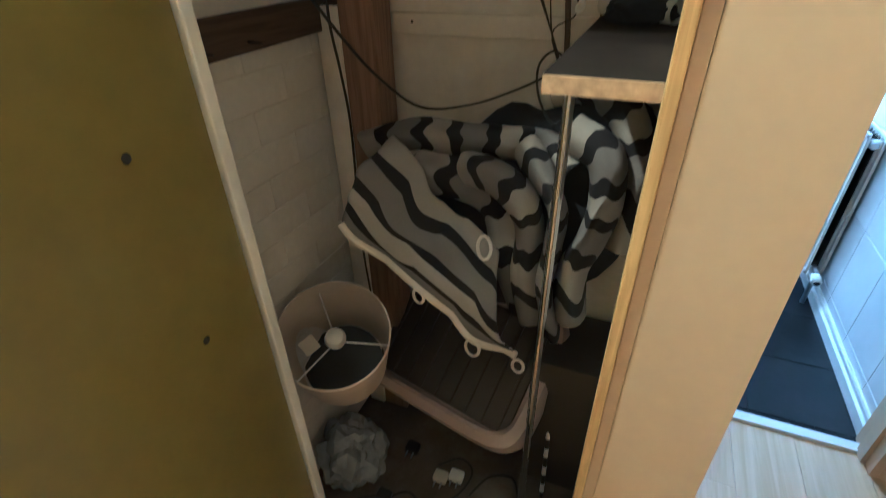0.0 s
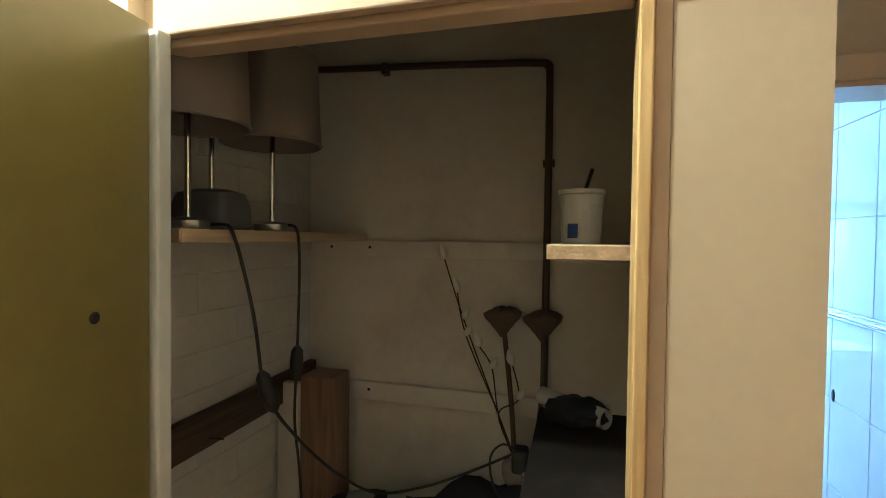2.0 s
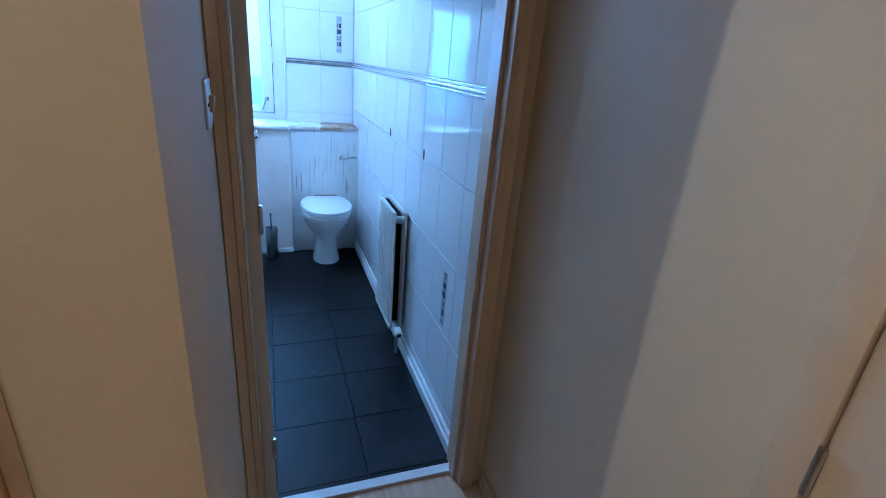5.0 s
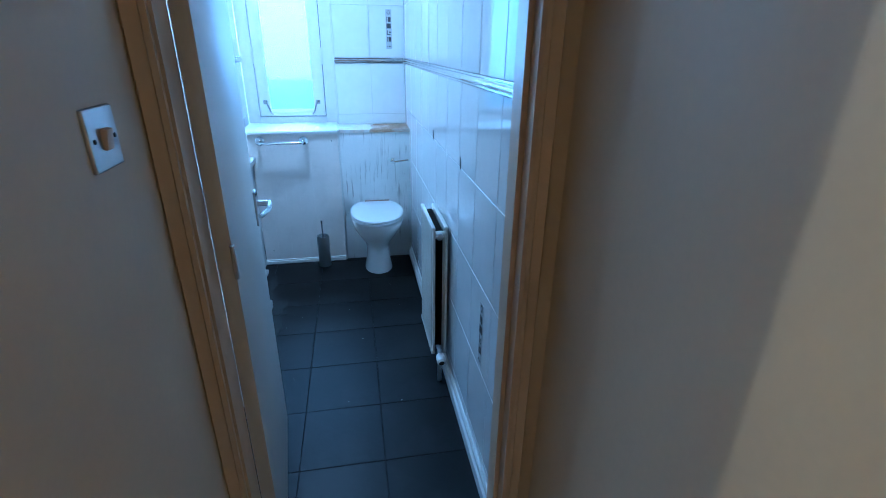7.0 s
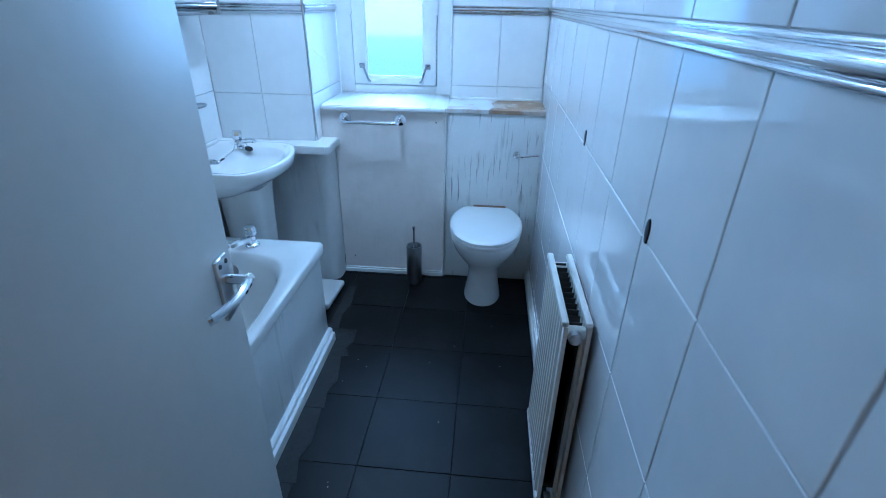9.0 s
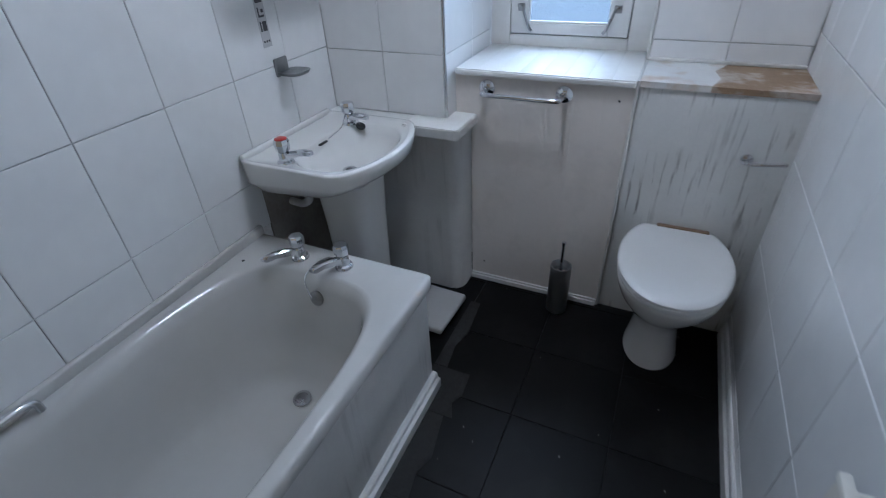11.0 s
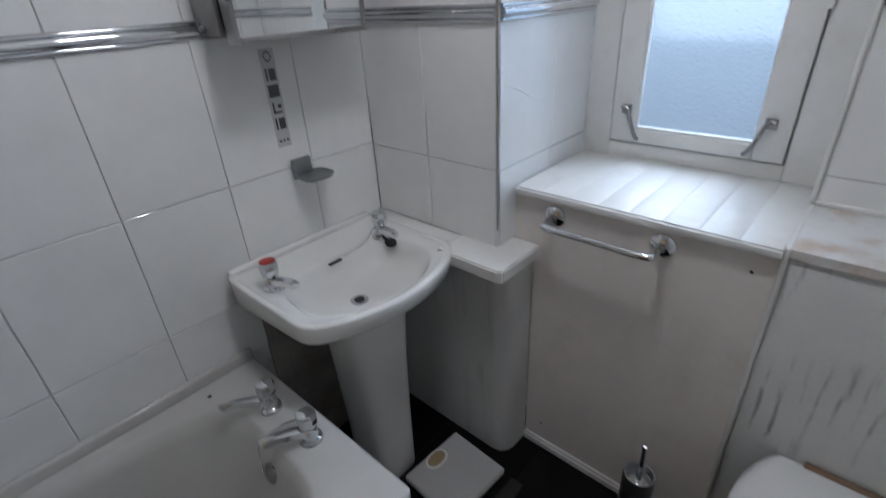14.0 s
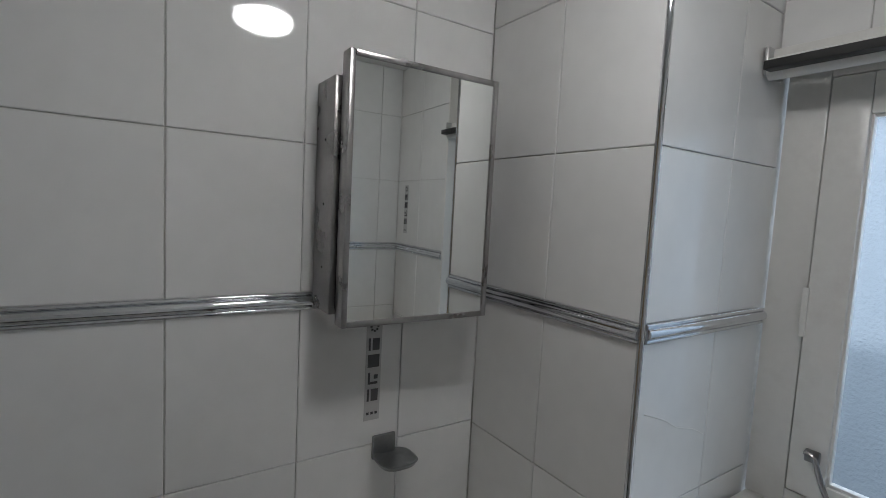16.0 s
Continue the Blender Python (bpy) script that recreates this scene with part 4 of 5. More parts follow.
def radiator():
    t = thing("radiator", (1.16, 2.765, 0.12), "narrow cream double-panel radiator mounted on the tiled wall", "radiator")
    y0, y1, z0, z1 = 2.592, 2.942, 0.125, 0.772

    def fluted(x, d):
        """A pressed panel: upright flutes between plain edges."""
        prof = []
        n = 10
        pitch = (y1 - y0 - 0.03) / n
        prof.append((y0, 0.0))
        for i in range(n):
            a = y0 + 0.015 + i * pitch
            prof += [(a + pitch * 0.15, 0.0), (a + pitch * 0.32, 0.006), (a + pitch * 0.68, 0.006), (a + pitch * 0.85, 0.0)]
        prof.append((y1, 0.0))
        front = [(x - d * 0.0 - p, y) for y, p in prof]
        return front + [(x + 0.010, y1), (x + 0.010, y0)]
    for nm, x in (("front_panel", 1.133), ("rear_panel", 1.188)):
        p = part(nm, prism(fluted(x, 1), z0 + 0.02, z1 - 0.014), M_RAD, t, smooth=25)
        part("top_edge", box(x - 0.007, x + 0.011, y0, y1, z1 - 0.016, z1, 0.005), M_RAD, p)
        part("bottom_edge", box(x - 0.007, x + 0.011, y0, y1, z0, z0 + 0.022, 0.005), M_RAD, p)
    for i in range(12):
        y = y0 + 0.03 + i * 0.0265
        part("fin", boxes((1.144, 1.180, y, y + 0.0015, z0 + 0.03, z1 - 0.02), (1.150, 1.174, y, y + 0.014, z0 + 0.05, z1 - 0.045)), M_GRILLE, t)
    for y in (y0 + 0.018, y1 - 0.018):
        part("header", rod((1.138, y, z1 - 0.040), (1.186, y, z1 - 0.040), 0.017), M_RAD, t)
    part("bleed_plug", lathe([(0.016, 0), (0.016, 0.016), (0.012, 0.02), (0.006, 0.021)], (1.160, y0 + 0.004, z1 - 0.04), (0, -1, 0), 16), M_STEEL, t)
    v = part("valve", tube([(1.160, y0 + 0.004, 0.165), (1.160, y0 - 0.025, 0.162), (1.160, y0 - 0.04, 0.148), (1.160, y0 - 0.04, 0.0)], 0.010, 12), M_STEEL, t, "radiator valve and feed pipe")
    part("valve_head", lathe([(0.018, 0), (0.021, 0.008), (0.021, 0.04), (0.014, 0.048)], (1.160, y0 - 0.048, 0.150), (0.0, -1, -0.25), 18), M_WHITE, v, "white valve head")
    part("valve_cap", lathe([(0.013, 0), (0.009, 0.004)], (1.160, y0 - 0.095, 0.138), (0.0, -1, -0.25), 16), M_BLACK, v)
    part("wall_bracket", box(1.196, XR + 0.003, 2.68, 2.71, z1 - 0.1, z1 - 0.04), M_STEEL, t)


radiator()


def mirror_cabinet():
    t = thing("mirror_cabinet", (-0.34, 3.69, 1.36), "steel-edged mirror cabinet with its door ajar on the wall", "mirror cabinet")
    part("body", box(XL + 0.002, -0.315, 3.522, 3.882, 1.378, 1.852, 0.003), M_CAB, t)

    def ajar(bm):
        return hinged(bm, (-0.252, 3.878, 0), -1.0)
    # solid black filler that paints the shadow between body and door
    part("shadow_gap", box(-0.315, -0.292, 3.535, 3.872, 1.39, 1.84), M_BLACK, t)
    fx0, fx1, y0, y1, z0, z1, w = -0.290, -0.252, 3.528, 3.876, 1.362, 1.890, 0.012
    d = part("door", ajar(box(-0.285, -0.268, y0 + w * 0.7, y1 - w * 0.7, z0 + w * 0.7, z1 - w * 0.7)), M_BLACK, t, "steel-framed mirror door standing ajar")
    for r in ((fx0, fx1, y0, y0 + w, z0, z1, 0.002), (fx0, fx1, y1 - w, y1, z0, z1, 0.002), (fx0, fx1, y0 + w, y1 - w, z0, z0 + w, 0.002), (fx0, fx1, y0 + w, y1 - w, z1 - w, z1, 0.002)):
        part("frame_bar", ajar(box(*r)), M_CAB, d, "polished steel frame bar")
    part("mirror", ajar(box(-0.262, -0.256, y0 + w * 0.7, y1 - w * 0.7, z0 + w * 0.7, z1 - w * 0.7)), M_MIRROR, d, "mirror glass")
    for z in (1.47, 1.60, 1.73):
        part("rivet", lathe([(0.003, 0), (0.002, 0.0015)], (-0.36, 3.522, z), (0, -1, 0), 8), M_BLACK, t)


mirror_cabinet()


def soap_dish():
    t = thing("soap_dish", (XL, 3.71, 1.0), "small grey metal soap dish on the tiled wall", "soap dish")
    part("back_plate", box(XL, XL + 0.012, 3.680, 3.742, 0.985, 1.045, 0.005), M_SOAP, t)
    dish = loft([sq(XL + 0.050, 3.722, zz, a, b, 3.0, 32) for zz, a, b in ((0.990, 0.026, 0.030), (0.993, 0.043, 0.044), (1.002, 0.047, 0.050), (1.003, 0.043, 0.046), (0.998, 0.038, 0.040), (0.996, 0.02, 0.024))])
    part("dish", dish, M_SOAP, t)


soap_dish()


def border_strip(name, origin, u, n, height, label):
    """A narrow printed border tile set upright in a wall, with its motifs slightly proud."""
    o, u, n, up = Vector(origin), Vector(u), Vector(n), Vector((0, 0, 1))
    t = thing(name, origin, label, "border tile", "printed border tiles in the walls")

    def slab(a, b, c, d, th0, th1):
        pts = [o + u * x + up * z for x, z in ((a, c), (b, c), (b, d), (a, d))]
        return loft([[p + n * th0 for p in pts], [p + n * th1 for p in pts]])
    w = 0.02
    part("strip", slab(-w, w, 0, height, 0.0, 0.0012), M_STRIP, t)
    k = height / 6.0
    e = 0.0012
    for i, kind in enumerate(("dots", "bars", "curl", "square", "bars", "sun")):
        z = (i + 0.15) * k
        if kind == "dots":
            for x in (-0.011, 0.0, 0.011):
                part("dot", slab(x - 0.003, x + 0.003, z + 0.008, z + 0.014, e, e + 0.0008), M_GREY, t)
        elif kind == "bars":
            part("bar", slab(-0.014, -0.009, z, z + k * 0.72, e, e + 0.0008), M_GREY, t)
            part("bar", slab(-0.004, 0.014, z, z + k * 0.70, e, e + 0.0008), M_GREY, t)
        elif kind == "square":
            part("square", slab(-0.015, 0.015, z, z + k * 0.75, e, e + 0.0008), M_GREY, t)
        elif kind == "curl":
            part("curl", slab(-0.013, -0.008, z, z + k * 0.7, e, e + 0.0008), M_GREY, t)
            part("curl", slab(-0.008, 0.012, z, z + k * 0.14, e, e + 0.0008), M_GREY, t)
            part("curl", slab(0.002, 0.012, z + k * 0.3, z + k * 0.55, e, e + 0.0008), M_GREY, t)
        else:
            for q in range(8):
                a = math.pi * q / 4
                c = Vector((0.009 * math.cos(a), 0, k * 0.4 + 0.011 * math.sin(a)))
                part("ray", slab(c.x - 0.0025, c.x + 0.0025, z + c.z - 0.0025, z + c.z + 0.0025, e, e + 0.0008), M_GREY, t)


border_strip("border_tile", (XL + 0.0005, 3.677, 1.085), (0, 1, 0), (1, 0, 0), 0.25, "grey printed border tile under the mirror cabinet")
border_strip("border_tile", (1.105, YB - 0.0005, 1.465), (1, 0, 0), (0, -1, 0), 0.25, "grey printed border tile above the toilet")
border_strip("border_tile", (XR - 0.0005, 2.045, 0.46), (0, -1, 0), (-1, 0, 0), 0.24, "grey printed border tile low on the wall")
border_strip("border_tile", (XR - 0.0005, 1.806, 0.93), (0, -1, 0), (-1, 0, 0), 0.24, "grey printed border tile beside the door")
border_strip("border_tile", (XR - 0.0005, 2.93, 1.88), (0, -1, 0), (-1, 0, 0), 0.25, "grey printed border tile high on the wall")


def wall_plug(y, z, label):
    bm = loft([[Vector((XR - d, y + a * 0.010 * s, z + b * 0.024 * s)) for a, b in ((math.cos(q), math.sin(q)) for q in (2 * math.pi * i / 14 for i in range(14)))] for d, s in ((0.0, 1.0), (0.003, 0.9), (0.004, 0.4))])
    solid("wall_plug", bm, M_BLACK, (XR, y, z), label, "wall plug", "old fixing plugs in the tiles")


wall_plug(2.43, 1.085, "dark oval fixing plug stuck in the white tile")
wall_plug(3.06, 1.085, "dark oval fixing plug stuck in the white tile")


def dado(name, a, b, n, label):
    """Three chrome beads along a wall."""
    a, b, n = Vector((*a, DADO)), Vector((*b, DADO)), Vector((*n, 0))
    t = thing(name, a, label, "dado trim", "chrome trims round the tiled walls", "structure")
    for dz, r in ((0.0150, 0.0045), (0.0, 0.0115), (-0.0150, 0.0045)):
        off = Vector((0, 0, dz)) + n * (0.003)
        part("bead", rod(a + off, b + off, r, 12), M_CHROME, t)
    return t


dado("trim_dado_left", (XL, 1.79), (XL, 3.522), (1, 0), "polished chrome dado trim along the tiles")
dado("trim_dado_left_end", (XL, 3.884), (XL, YP - 0.004), (1, 0), "polished chrome dado trim along the tiles")
dado("trim_dado_pilaster", (XL + 0.012, YP), (XP - 0.004, YP), (0, -1), "polished chrome dado trim along the tiles")
dado("trim_dado_recess", (XP, YP + 0.008), (XP, 4.455), (1, 0), "polished chrome dado trim along the tiles")
dado("trim_dado_back", (0.722, YB), (XR - 0.012, YB), (0, -1), "polished chrome dado trim along the tiles")
dado("trim_dado_right", (XR, 1.795), (XR, YB - 0.004), (-1, 0), "polished chrome dado trim along the tiles")
structure("trim_pilaster_corner", rod((XP - 0.003, YP + 0.003, 0.795), (XP - 0.003, YP + 0.003, H_BATH - 0.002), 0.0065, 12), M_CHROME, "chrome corner trim on the pilaster", "trim", 40)
structure("trim_recess_edge", box(0.712, 0.722, YB - 0.006, 4.500, 0.957, H_BATH - 0.002, 0.003), M_WHITE, "white edge strip beside the window recess", "trim")


def bath_lamp():
    t = thing("bathroom_lamp", (0.36, 3.58, H_BATH), "lit round drum ceiling light with opal diffuser", "ceiling light")
    part("base", lathe([(0.085, 0), (0.085, -0.03), (0.096, -0.05), (0.098, -0.080)], (0.36, 3.58, H_BATH)), M_WHITE, t)
    part("globe", lathe([(0.092, -0.081), (0.096, -0.100), (0.088, -0.118), (0.06, -0.131), (0.03, -0.136), (0.005, -0.138)], (0.36, 3.58, H_BATH), n=28), M_GLOBE, t, "glowing opal diffuser")


bath_lamp()


# ---- things: cupboard ----
def cupboard_shelf(name, x0, x1, y0, y1, z, th, top, edge, label):
    t = thing(name, ((x0 + x1) / 2, (y0 + y1) / 2, z - th), label, "shelf")
    part("board", box(x0, x1, y0 + 0.003, y1, z - th, z, 0.001), top, t)
    part("front_edge", box(x0 + 0.001, x1 - 0.001, y0, y0 + 0.003, z - th + 0.001, z - 0.001), edge, t)
    return t


cupboard_shelf("shelf", -0.409, -0.245, 0.885, 1.498, 1.660, 0.020, M_SHELF, M_SHELF, "pale wooden shelf along the brick wall")
cupboard_shelf("shelf", 0.252, 0.407, 0.905, 1.498, 1.645, 0.017, M_SHELF, M_CHIP, "short wooden shelf with raw sawn edge")
cupboard_shelf("shelf", 0.214, 0.407, 0.895, 1.392, 1.288, 0.022, M_DARKTOP, M_CHIP, "dark laminate shelf with raw chipboard edge")


def batten(z0, z1, x0, x1):
    t = thing("batten", ((x0 + x1) / 2, 1.49, z0), "painted wooden batten nailed across the plaster", "batten", "battens on the cupboard wall")
    part("rail", box(x0, x1, 1.482, 1.4995, z0, z1, 0.002), M_BATTEN, t)
    for x in (x0 + 0.06, x0 + 0.17, x1 - 0.12):
        part("nail", lathe([(0.004, 0), (0.003, 0.001)], (x, 1.482, (z0 + z1) / 2 + 0.004), (0, -1, 0), 8), M_BLACK, t)


batten(1.600, 1.642, -0.40, 0.36)
batten(1.228, 1.274, -0.40, 0.36)


def heating_pipe():
    t = thing("pipe", (0.22, 1.46, 1.27), "brown painted pipe bending down the cupboard wall", "pipe")
    part("tube", tube([(-0.408, 1.468, 2.09), (-0.34, 1.468, 2.085), (0.0, 1.468, 2.068), (0.19, 1.468, 2.056), (0.214, 1.468, 2.046), (0.219, 1.468, 2.015), (0.219, 1.468, 1.7), (0.217, 1.468, 1.29)], 0.0085, 12), M_PIPE, t)
    part("bracket", boxes((0.206, 0.232, 1.475, 1.499, 1.82, 1.835), (-0.2, -0.185, 1.475, 1.499, 2.066, 2.092)), M_PIPE, t)


heating_pipe()


def old_plank():
    t = thing("plank", (-0.40, 1.2, 1.25), "dark stained plank fixed along the brick wall", "plank")
    bm = box(-0.4095, -0.388, 0.878, 1.492, 1.245, 1.314, 0.003)
    bmesh.ops.rotate(bm, verts=bm.verts, cent=(-0.40, 1.2, 1.28), matrix=Matrix.Rotation(radians(1.0), 3, "X"))
    part("board", bm, M_DARKWOOD, t)
    for y in (0.98, 1.10):
        part("nail", rod((-0.389, y, 1.262), (-0.36, y + 0.006, 1.26), 0.002, 6), M_BLACK, t)


old_plank()


def leaning_board():
    t = thing("board", (-0.36, 1.42, 0.0), "reddish brown board with white edge standing upright", "board")
    part("face", box(-0.345, -0.258, 1.345, 1.43, 0.0, 1.318, 0.002), M_BROWNWOOD, t)
    part("white_edge", box(-0.403, -0.346, 1.338, 1.362, 0.0, 1.300, 0.002), M_BATTEN, t, "white painted edge")


leaning_board()


def table_lamp(x, y, z, stem, r, h, boxy=False):
    t = thing("table_lamp", (x, y, z), "chrome table lamp with a taupe drum shade on the shelf", "table lamp", "lamps stored on the shelf")
    if boxy:
        part("base", loft([sq(x, y, z + zz, a, b, 4, 36) for zz, a, b in ((0.0, 0.059, 0.044), (0.004, 0.062, 0.047), (0.045, 0.060, 0.045), (0.064, 0.052, 0.038), (0.071, 0.03, 0.02))]), M_LAMPGREY, t, "chunky grey metal base")
    else:
        part("base", lathe([(0.030, 0), (0.032, 0.004), (0.032, 0.013), (0.028, 0.017), (0.007, 0.019)], (x, y, z), n=28), M_STEEL, t)
    part("stem", rod((x, y, z + 0.018), (x, y, z + stem + 0.05), 0.005), M_CHROME, t)
    zb = z + stem
    sh = part("shade", lathe([(r, 0), (r * 0.92, h), (r * 0.92 - 0.003, h), (r - 0.003, 0)], (x, y, zb), n=40, cap=False), M_SHADE, t, "taupe fabric drum shade")
    part("shade_ring", tube([(x + r * math.cos(a), y + r * math.sin(a), zb + 0.002) for a in (2 * math.pi * k / 24 for k in range(25))], 0.003, 6, fine=1), M_SHADE, sh)
    part("bulb", lathe([(0.012, 0), (0.014, 0.03), (0.028, 0.06), (0.028, 0.08), (0.01, 0.1)], (x, y, zb + 0.03), n=16), M_HALLGLOBE, t)


table_lamp(-0.290, 0.945, 1.660, 0.158, 0.090, 0.175)
table_lamp(-0.272, 1.130, 1.660, 0.162, 0.090, 0.165)
table_lamp(-0.335, 1.045, 1.660, 0.190, 0.05, 0.15, True)


def paint_tub():
    x, y, z = 0.291, 1.12, 1.645
    t = thing("paint_tub", (x, y, z), "white plastic tub with a brush standing in it", "tub")
    part("tub", lathe([(0.029, 0), (0.030, 0.003), (0.0335, 0.074), (0.036, 0.076), (0.036, 0.082), (0.032, 0.082), (0.029, 0.016)], (x, y, z), n=32), M_TUB, t)
    lb = []
    for a0, a1, z0, z1, m in ((235, 262, 0.008, 0.030, M_BLUE), (270, 285, 0.02, 0.05, M_STRIP), (292, 330, 0.014, 0.060, M_STRIP)):
        rr = [[Vector((x + 0.0342 * math.cos(radians(a0 + (a1 - a0) * k / 6)), y + 0.0342 * math.sin(radians(a0 + (a1 - a0) * k / 6)), z + zz)) for k in range(7)] for zz in (z0, z1)]
        part("label", loft(rr, False, False, False), m, t, "printed label patch")
    part("brush", rod((x - 0.01, y, z + 0.03), (x + 0.016, y + 0.02, z + 0.118), 0.003, 8), M_BLACK, t, "dark brush handle")


paint_tub()


def paper_roll():
    t = thing("paper_roll", (0.33, 1.40, 1.288), "loose roll of off-white paper on the dark shelf", "paper roll")
    part("roll", lathe([(0.019, 0), (0.019, 0.17), (0.0165, 0.17), (0.0165, 0.0)], (0.345, 1.30, 1.308), (-0.75, 0.66, 0.0), 28, False), M_PAPER, t)
    c = thing("dark_cloth", (0.30, 1.44, 1.288), "dark crumpled cloth at the back of the shelf", "cloth")
    bm = bmesh.new()
    bmesh.ops.create_icosphere(bm, subdivisions=4, radius=1.0)
    for v in bm.verts:
        k = 1 + 0.25 * noise.noise(v.co * 2.2) + 0.1 * noise.noise(v.co * 6)
        v.co = Vector((0.290 + v.co.x * 0.060 * k, 1.335 + v.co.y * 0.05 * k, max(1.2885, 1.305 + v.co.z * 0.03 * k)))
    part("fabric", bm, M_NAVY, c, smooth=60)


paper_roll()


def cord(name, pts, label, r=0.0028, switch=None):
    t = thing(name, pts[0], label, "cable", "loose cables in the cupboard")
    part("wire", tube(pts, r, 8), M_CABLE, t)
    if switch:
        a, b = Vector(switch[0]), Vector(switch[1])
        d = (b - a)
        part("inline_switch", lathe([(0.005, 0), (0.011, 0.12 * d.length), (0.013, 0.5 * d.length), (0.011, 0.88 * d.length), (0.005, d.length)], a, d.normalized(), 14), M_BLACK, t)
    return t


cord("lamp_cable", [(-0.30, 1.0, 1.668), (-0.25, 0.985, 1.667), (-0.232, 0.98, 1.645), (-0.221, 0.985, 1.60), (-0.204, 0.99, 1.52), (-0.190, 0.995, 1.414), (-0.176, 1.01, 1.365), (-0.163, 1.07, 1.29), (-0.143, 1.15, 1.205), (-0.099, 1.24, 1.128), (-0.009, 1.30, 1.126), (0.089, 1.33, 1.162), (0.165, 1.33, 1.205)],
     "black lamp cable hanging in a loop from the shelf", switch=((-0.194, 0.994, 1.435), (-0.178, 1.008, 1.368)))
cord("lamp_cable", [(-0.25, 1.14, 1.672), (-0.222, 1.13, 1.668), (-0.214, 1.13, 1.64), (-0.219, 1.14, 1.56), (-0.229, 1.15, 1.43), (-0.234, 1.15, 1.30), (-0.237, 1.17, 1.20), (-0.250, 1.20, 1.08), (-0.285, 1.24, 0.85), (-0.30, 1.26, 0.70), (-0.30, 1.28, 0.45)],
     "black lamp cable hanging straight down from the shelf", switch=((-0.228, 1.149, 1.440), (-0.233, 1.152, 1.372)))


def dried_stems():
    t = thing("dried_flowers", (0.15, 1.42, 1.1), "two dried flower heads on brown stems", "dried flowers")
    for base, top, w in (((0.165, 1.40, 1.05), (0.122, 1.46, 1.455), 0.036), ((0.205, 1.42, 1.18), (0.215, 1.452, 1.452), 0.036)):
        part("stem", tube([base, tuple((Vector(base) + Vector(top)) / 2 + Vector((0.006, 0, 0))), top], 0.006, 8), M_DRIED, t)
        rings = []
        for h, r in ((-0.03, 0.006), (-0.02, 0.012), (0.0, 0.026), (0.012, 0.036), (0.022, 0.038), (0.030, 0.028), (0.034, 0.012)):
            rings.append([Vector((top[0] + r * (1 + 0.22 * math.sin(5 * a) + 0.12 * math.sin(11 * a + 1)) * math.cos(a), top[1] + 0.55 * r * math.sin(a), top[2] + h + 0.005 * math.sin(4 * a))) for a in (2 * math.pi * k / 28 for k in range(28))])
        part("flower_head", loft(rings), M_DRIED, t, smooth=50)


dried_stems()


def branch_light():
    t = thing("branch_light", (0.17, 1.36, 1.06), "wiry branch light with small clear bulbs", "decorative light")
    ends = [((-0.02, 1.45, 1.60), (0.028, 1.45, 1.46)), ((0.068, 1.45, 1.395), (0.10, 1.44, 1.35)), ((0.148, 1.44, 1.36), (0.165, 1.42, 1.29)), ((0.01, 1.46, 1.52), (0.035, 1.45, 1.42))]
    for e, mid in ends:
        part("twig", tube([(0.175, 1.36, 1.06), (0.165, 1.39, 1.15), (0.12, 1.42, 1.25), mid, e], 0.0017, 6), M_WIRE, t)
        part("bulb", lathe([(0.003, 0), (0.009, 0.008), (0.010, 0.018), (0.005, 0.032), (0.001, 0.038)], e, (-0.3, 0, 1), 12), M_HALLGLOBE, t)
        part("bulb", lathe([(0.003, 0), (0.008, 0.007), (0.009, 0.016), (0.004, 0.028), (0.001, 0.032)], mid, (0.5, -0.3, 1), 12), M_HALLGLOBE, t)
    part("adaptor", box(0.165, 0.198, 1.30, 1.34, 1.175, 1.225, 0.008, seg=3), M_BLACK, t, "black plug adaptor")
    part("adaptor_cable", tube([(0.18, 1.31, 1.22), (0.15, 1.29, 1.24), (0.125, 1.29, 1.21), (0.13, 1.30, 1.15), (0.16, 1.31, 1.10), (0.19, 1.31, 1.13), (0.20, 1.32, 1.18)], 0.0024, 6), M_CABLE, t)


branch_light()


def chrome_pole():
    t = thing("pole", (0.213, 1.13, 0), "thin chrome pole standing under the dark shelf", "pole")
    part("tube", rod((0.213, 1.13, 0.0), (0.213, 1.13, 1.264), 0.0095), M_CHROME, t)
    s = thing("cane", (0.262, 1.20, 0), "white-banded dark cane on the cupboard floor", "cane")
    part("stick", rod((0.262, 1.20, 0.004), (0.240, 1.30, 0.42), 0.006), M_BLACK, s)
    for k in range(6):
        a = Vector((0.262, 1.20, 0.004)).lerp(Vector((0.240, 1.30, 0.42)), 0.05 + 0.15 * k)
        b = Vector((0.262, 1.20, 0.004)).lerp(Vector((0.240, 1.30, 0.42)), 0.12 + 0.15 * k)
        part("band", rod(a, b, 0.0066), M_WHITE, s)


chrome_pole()


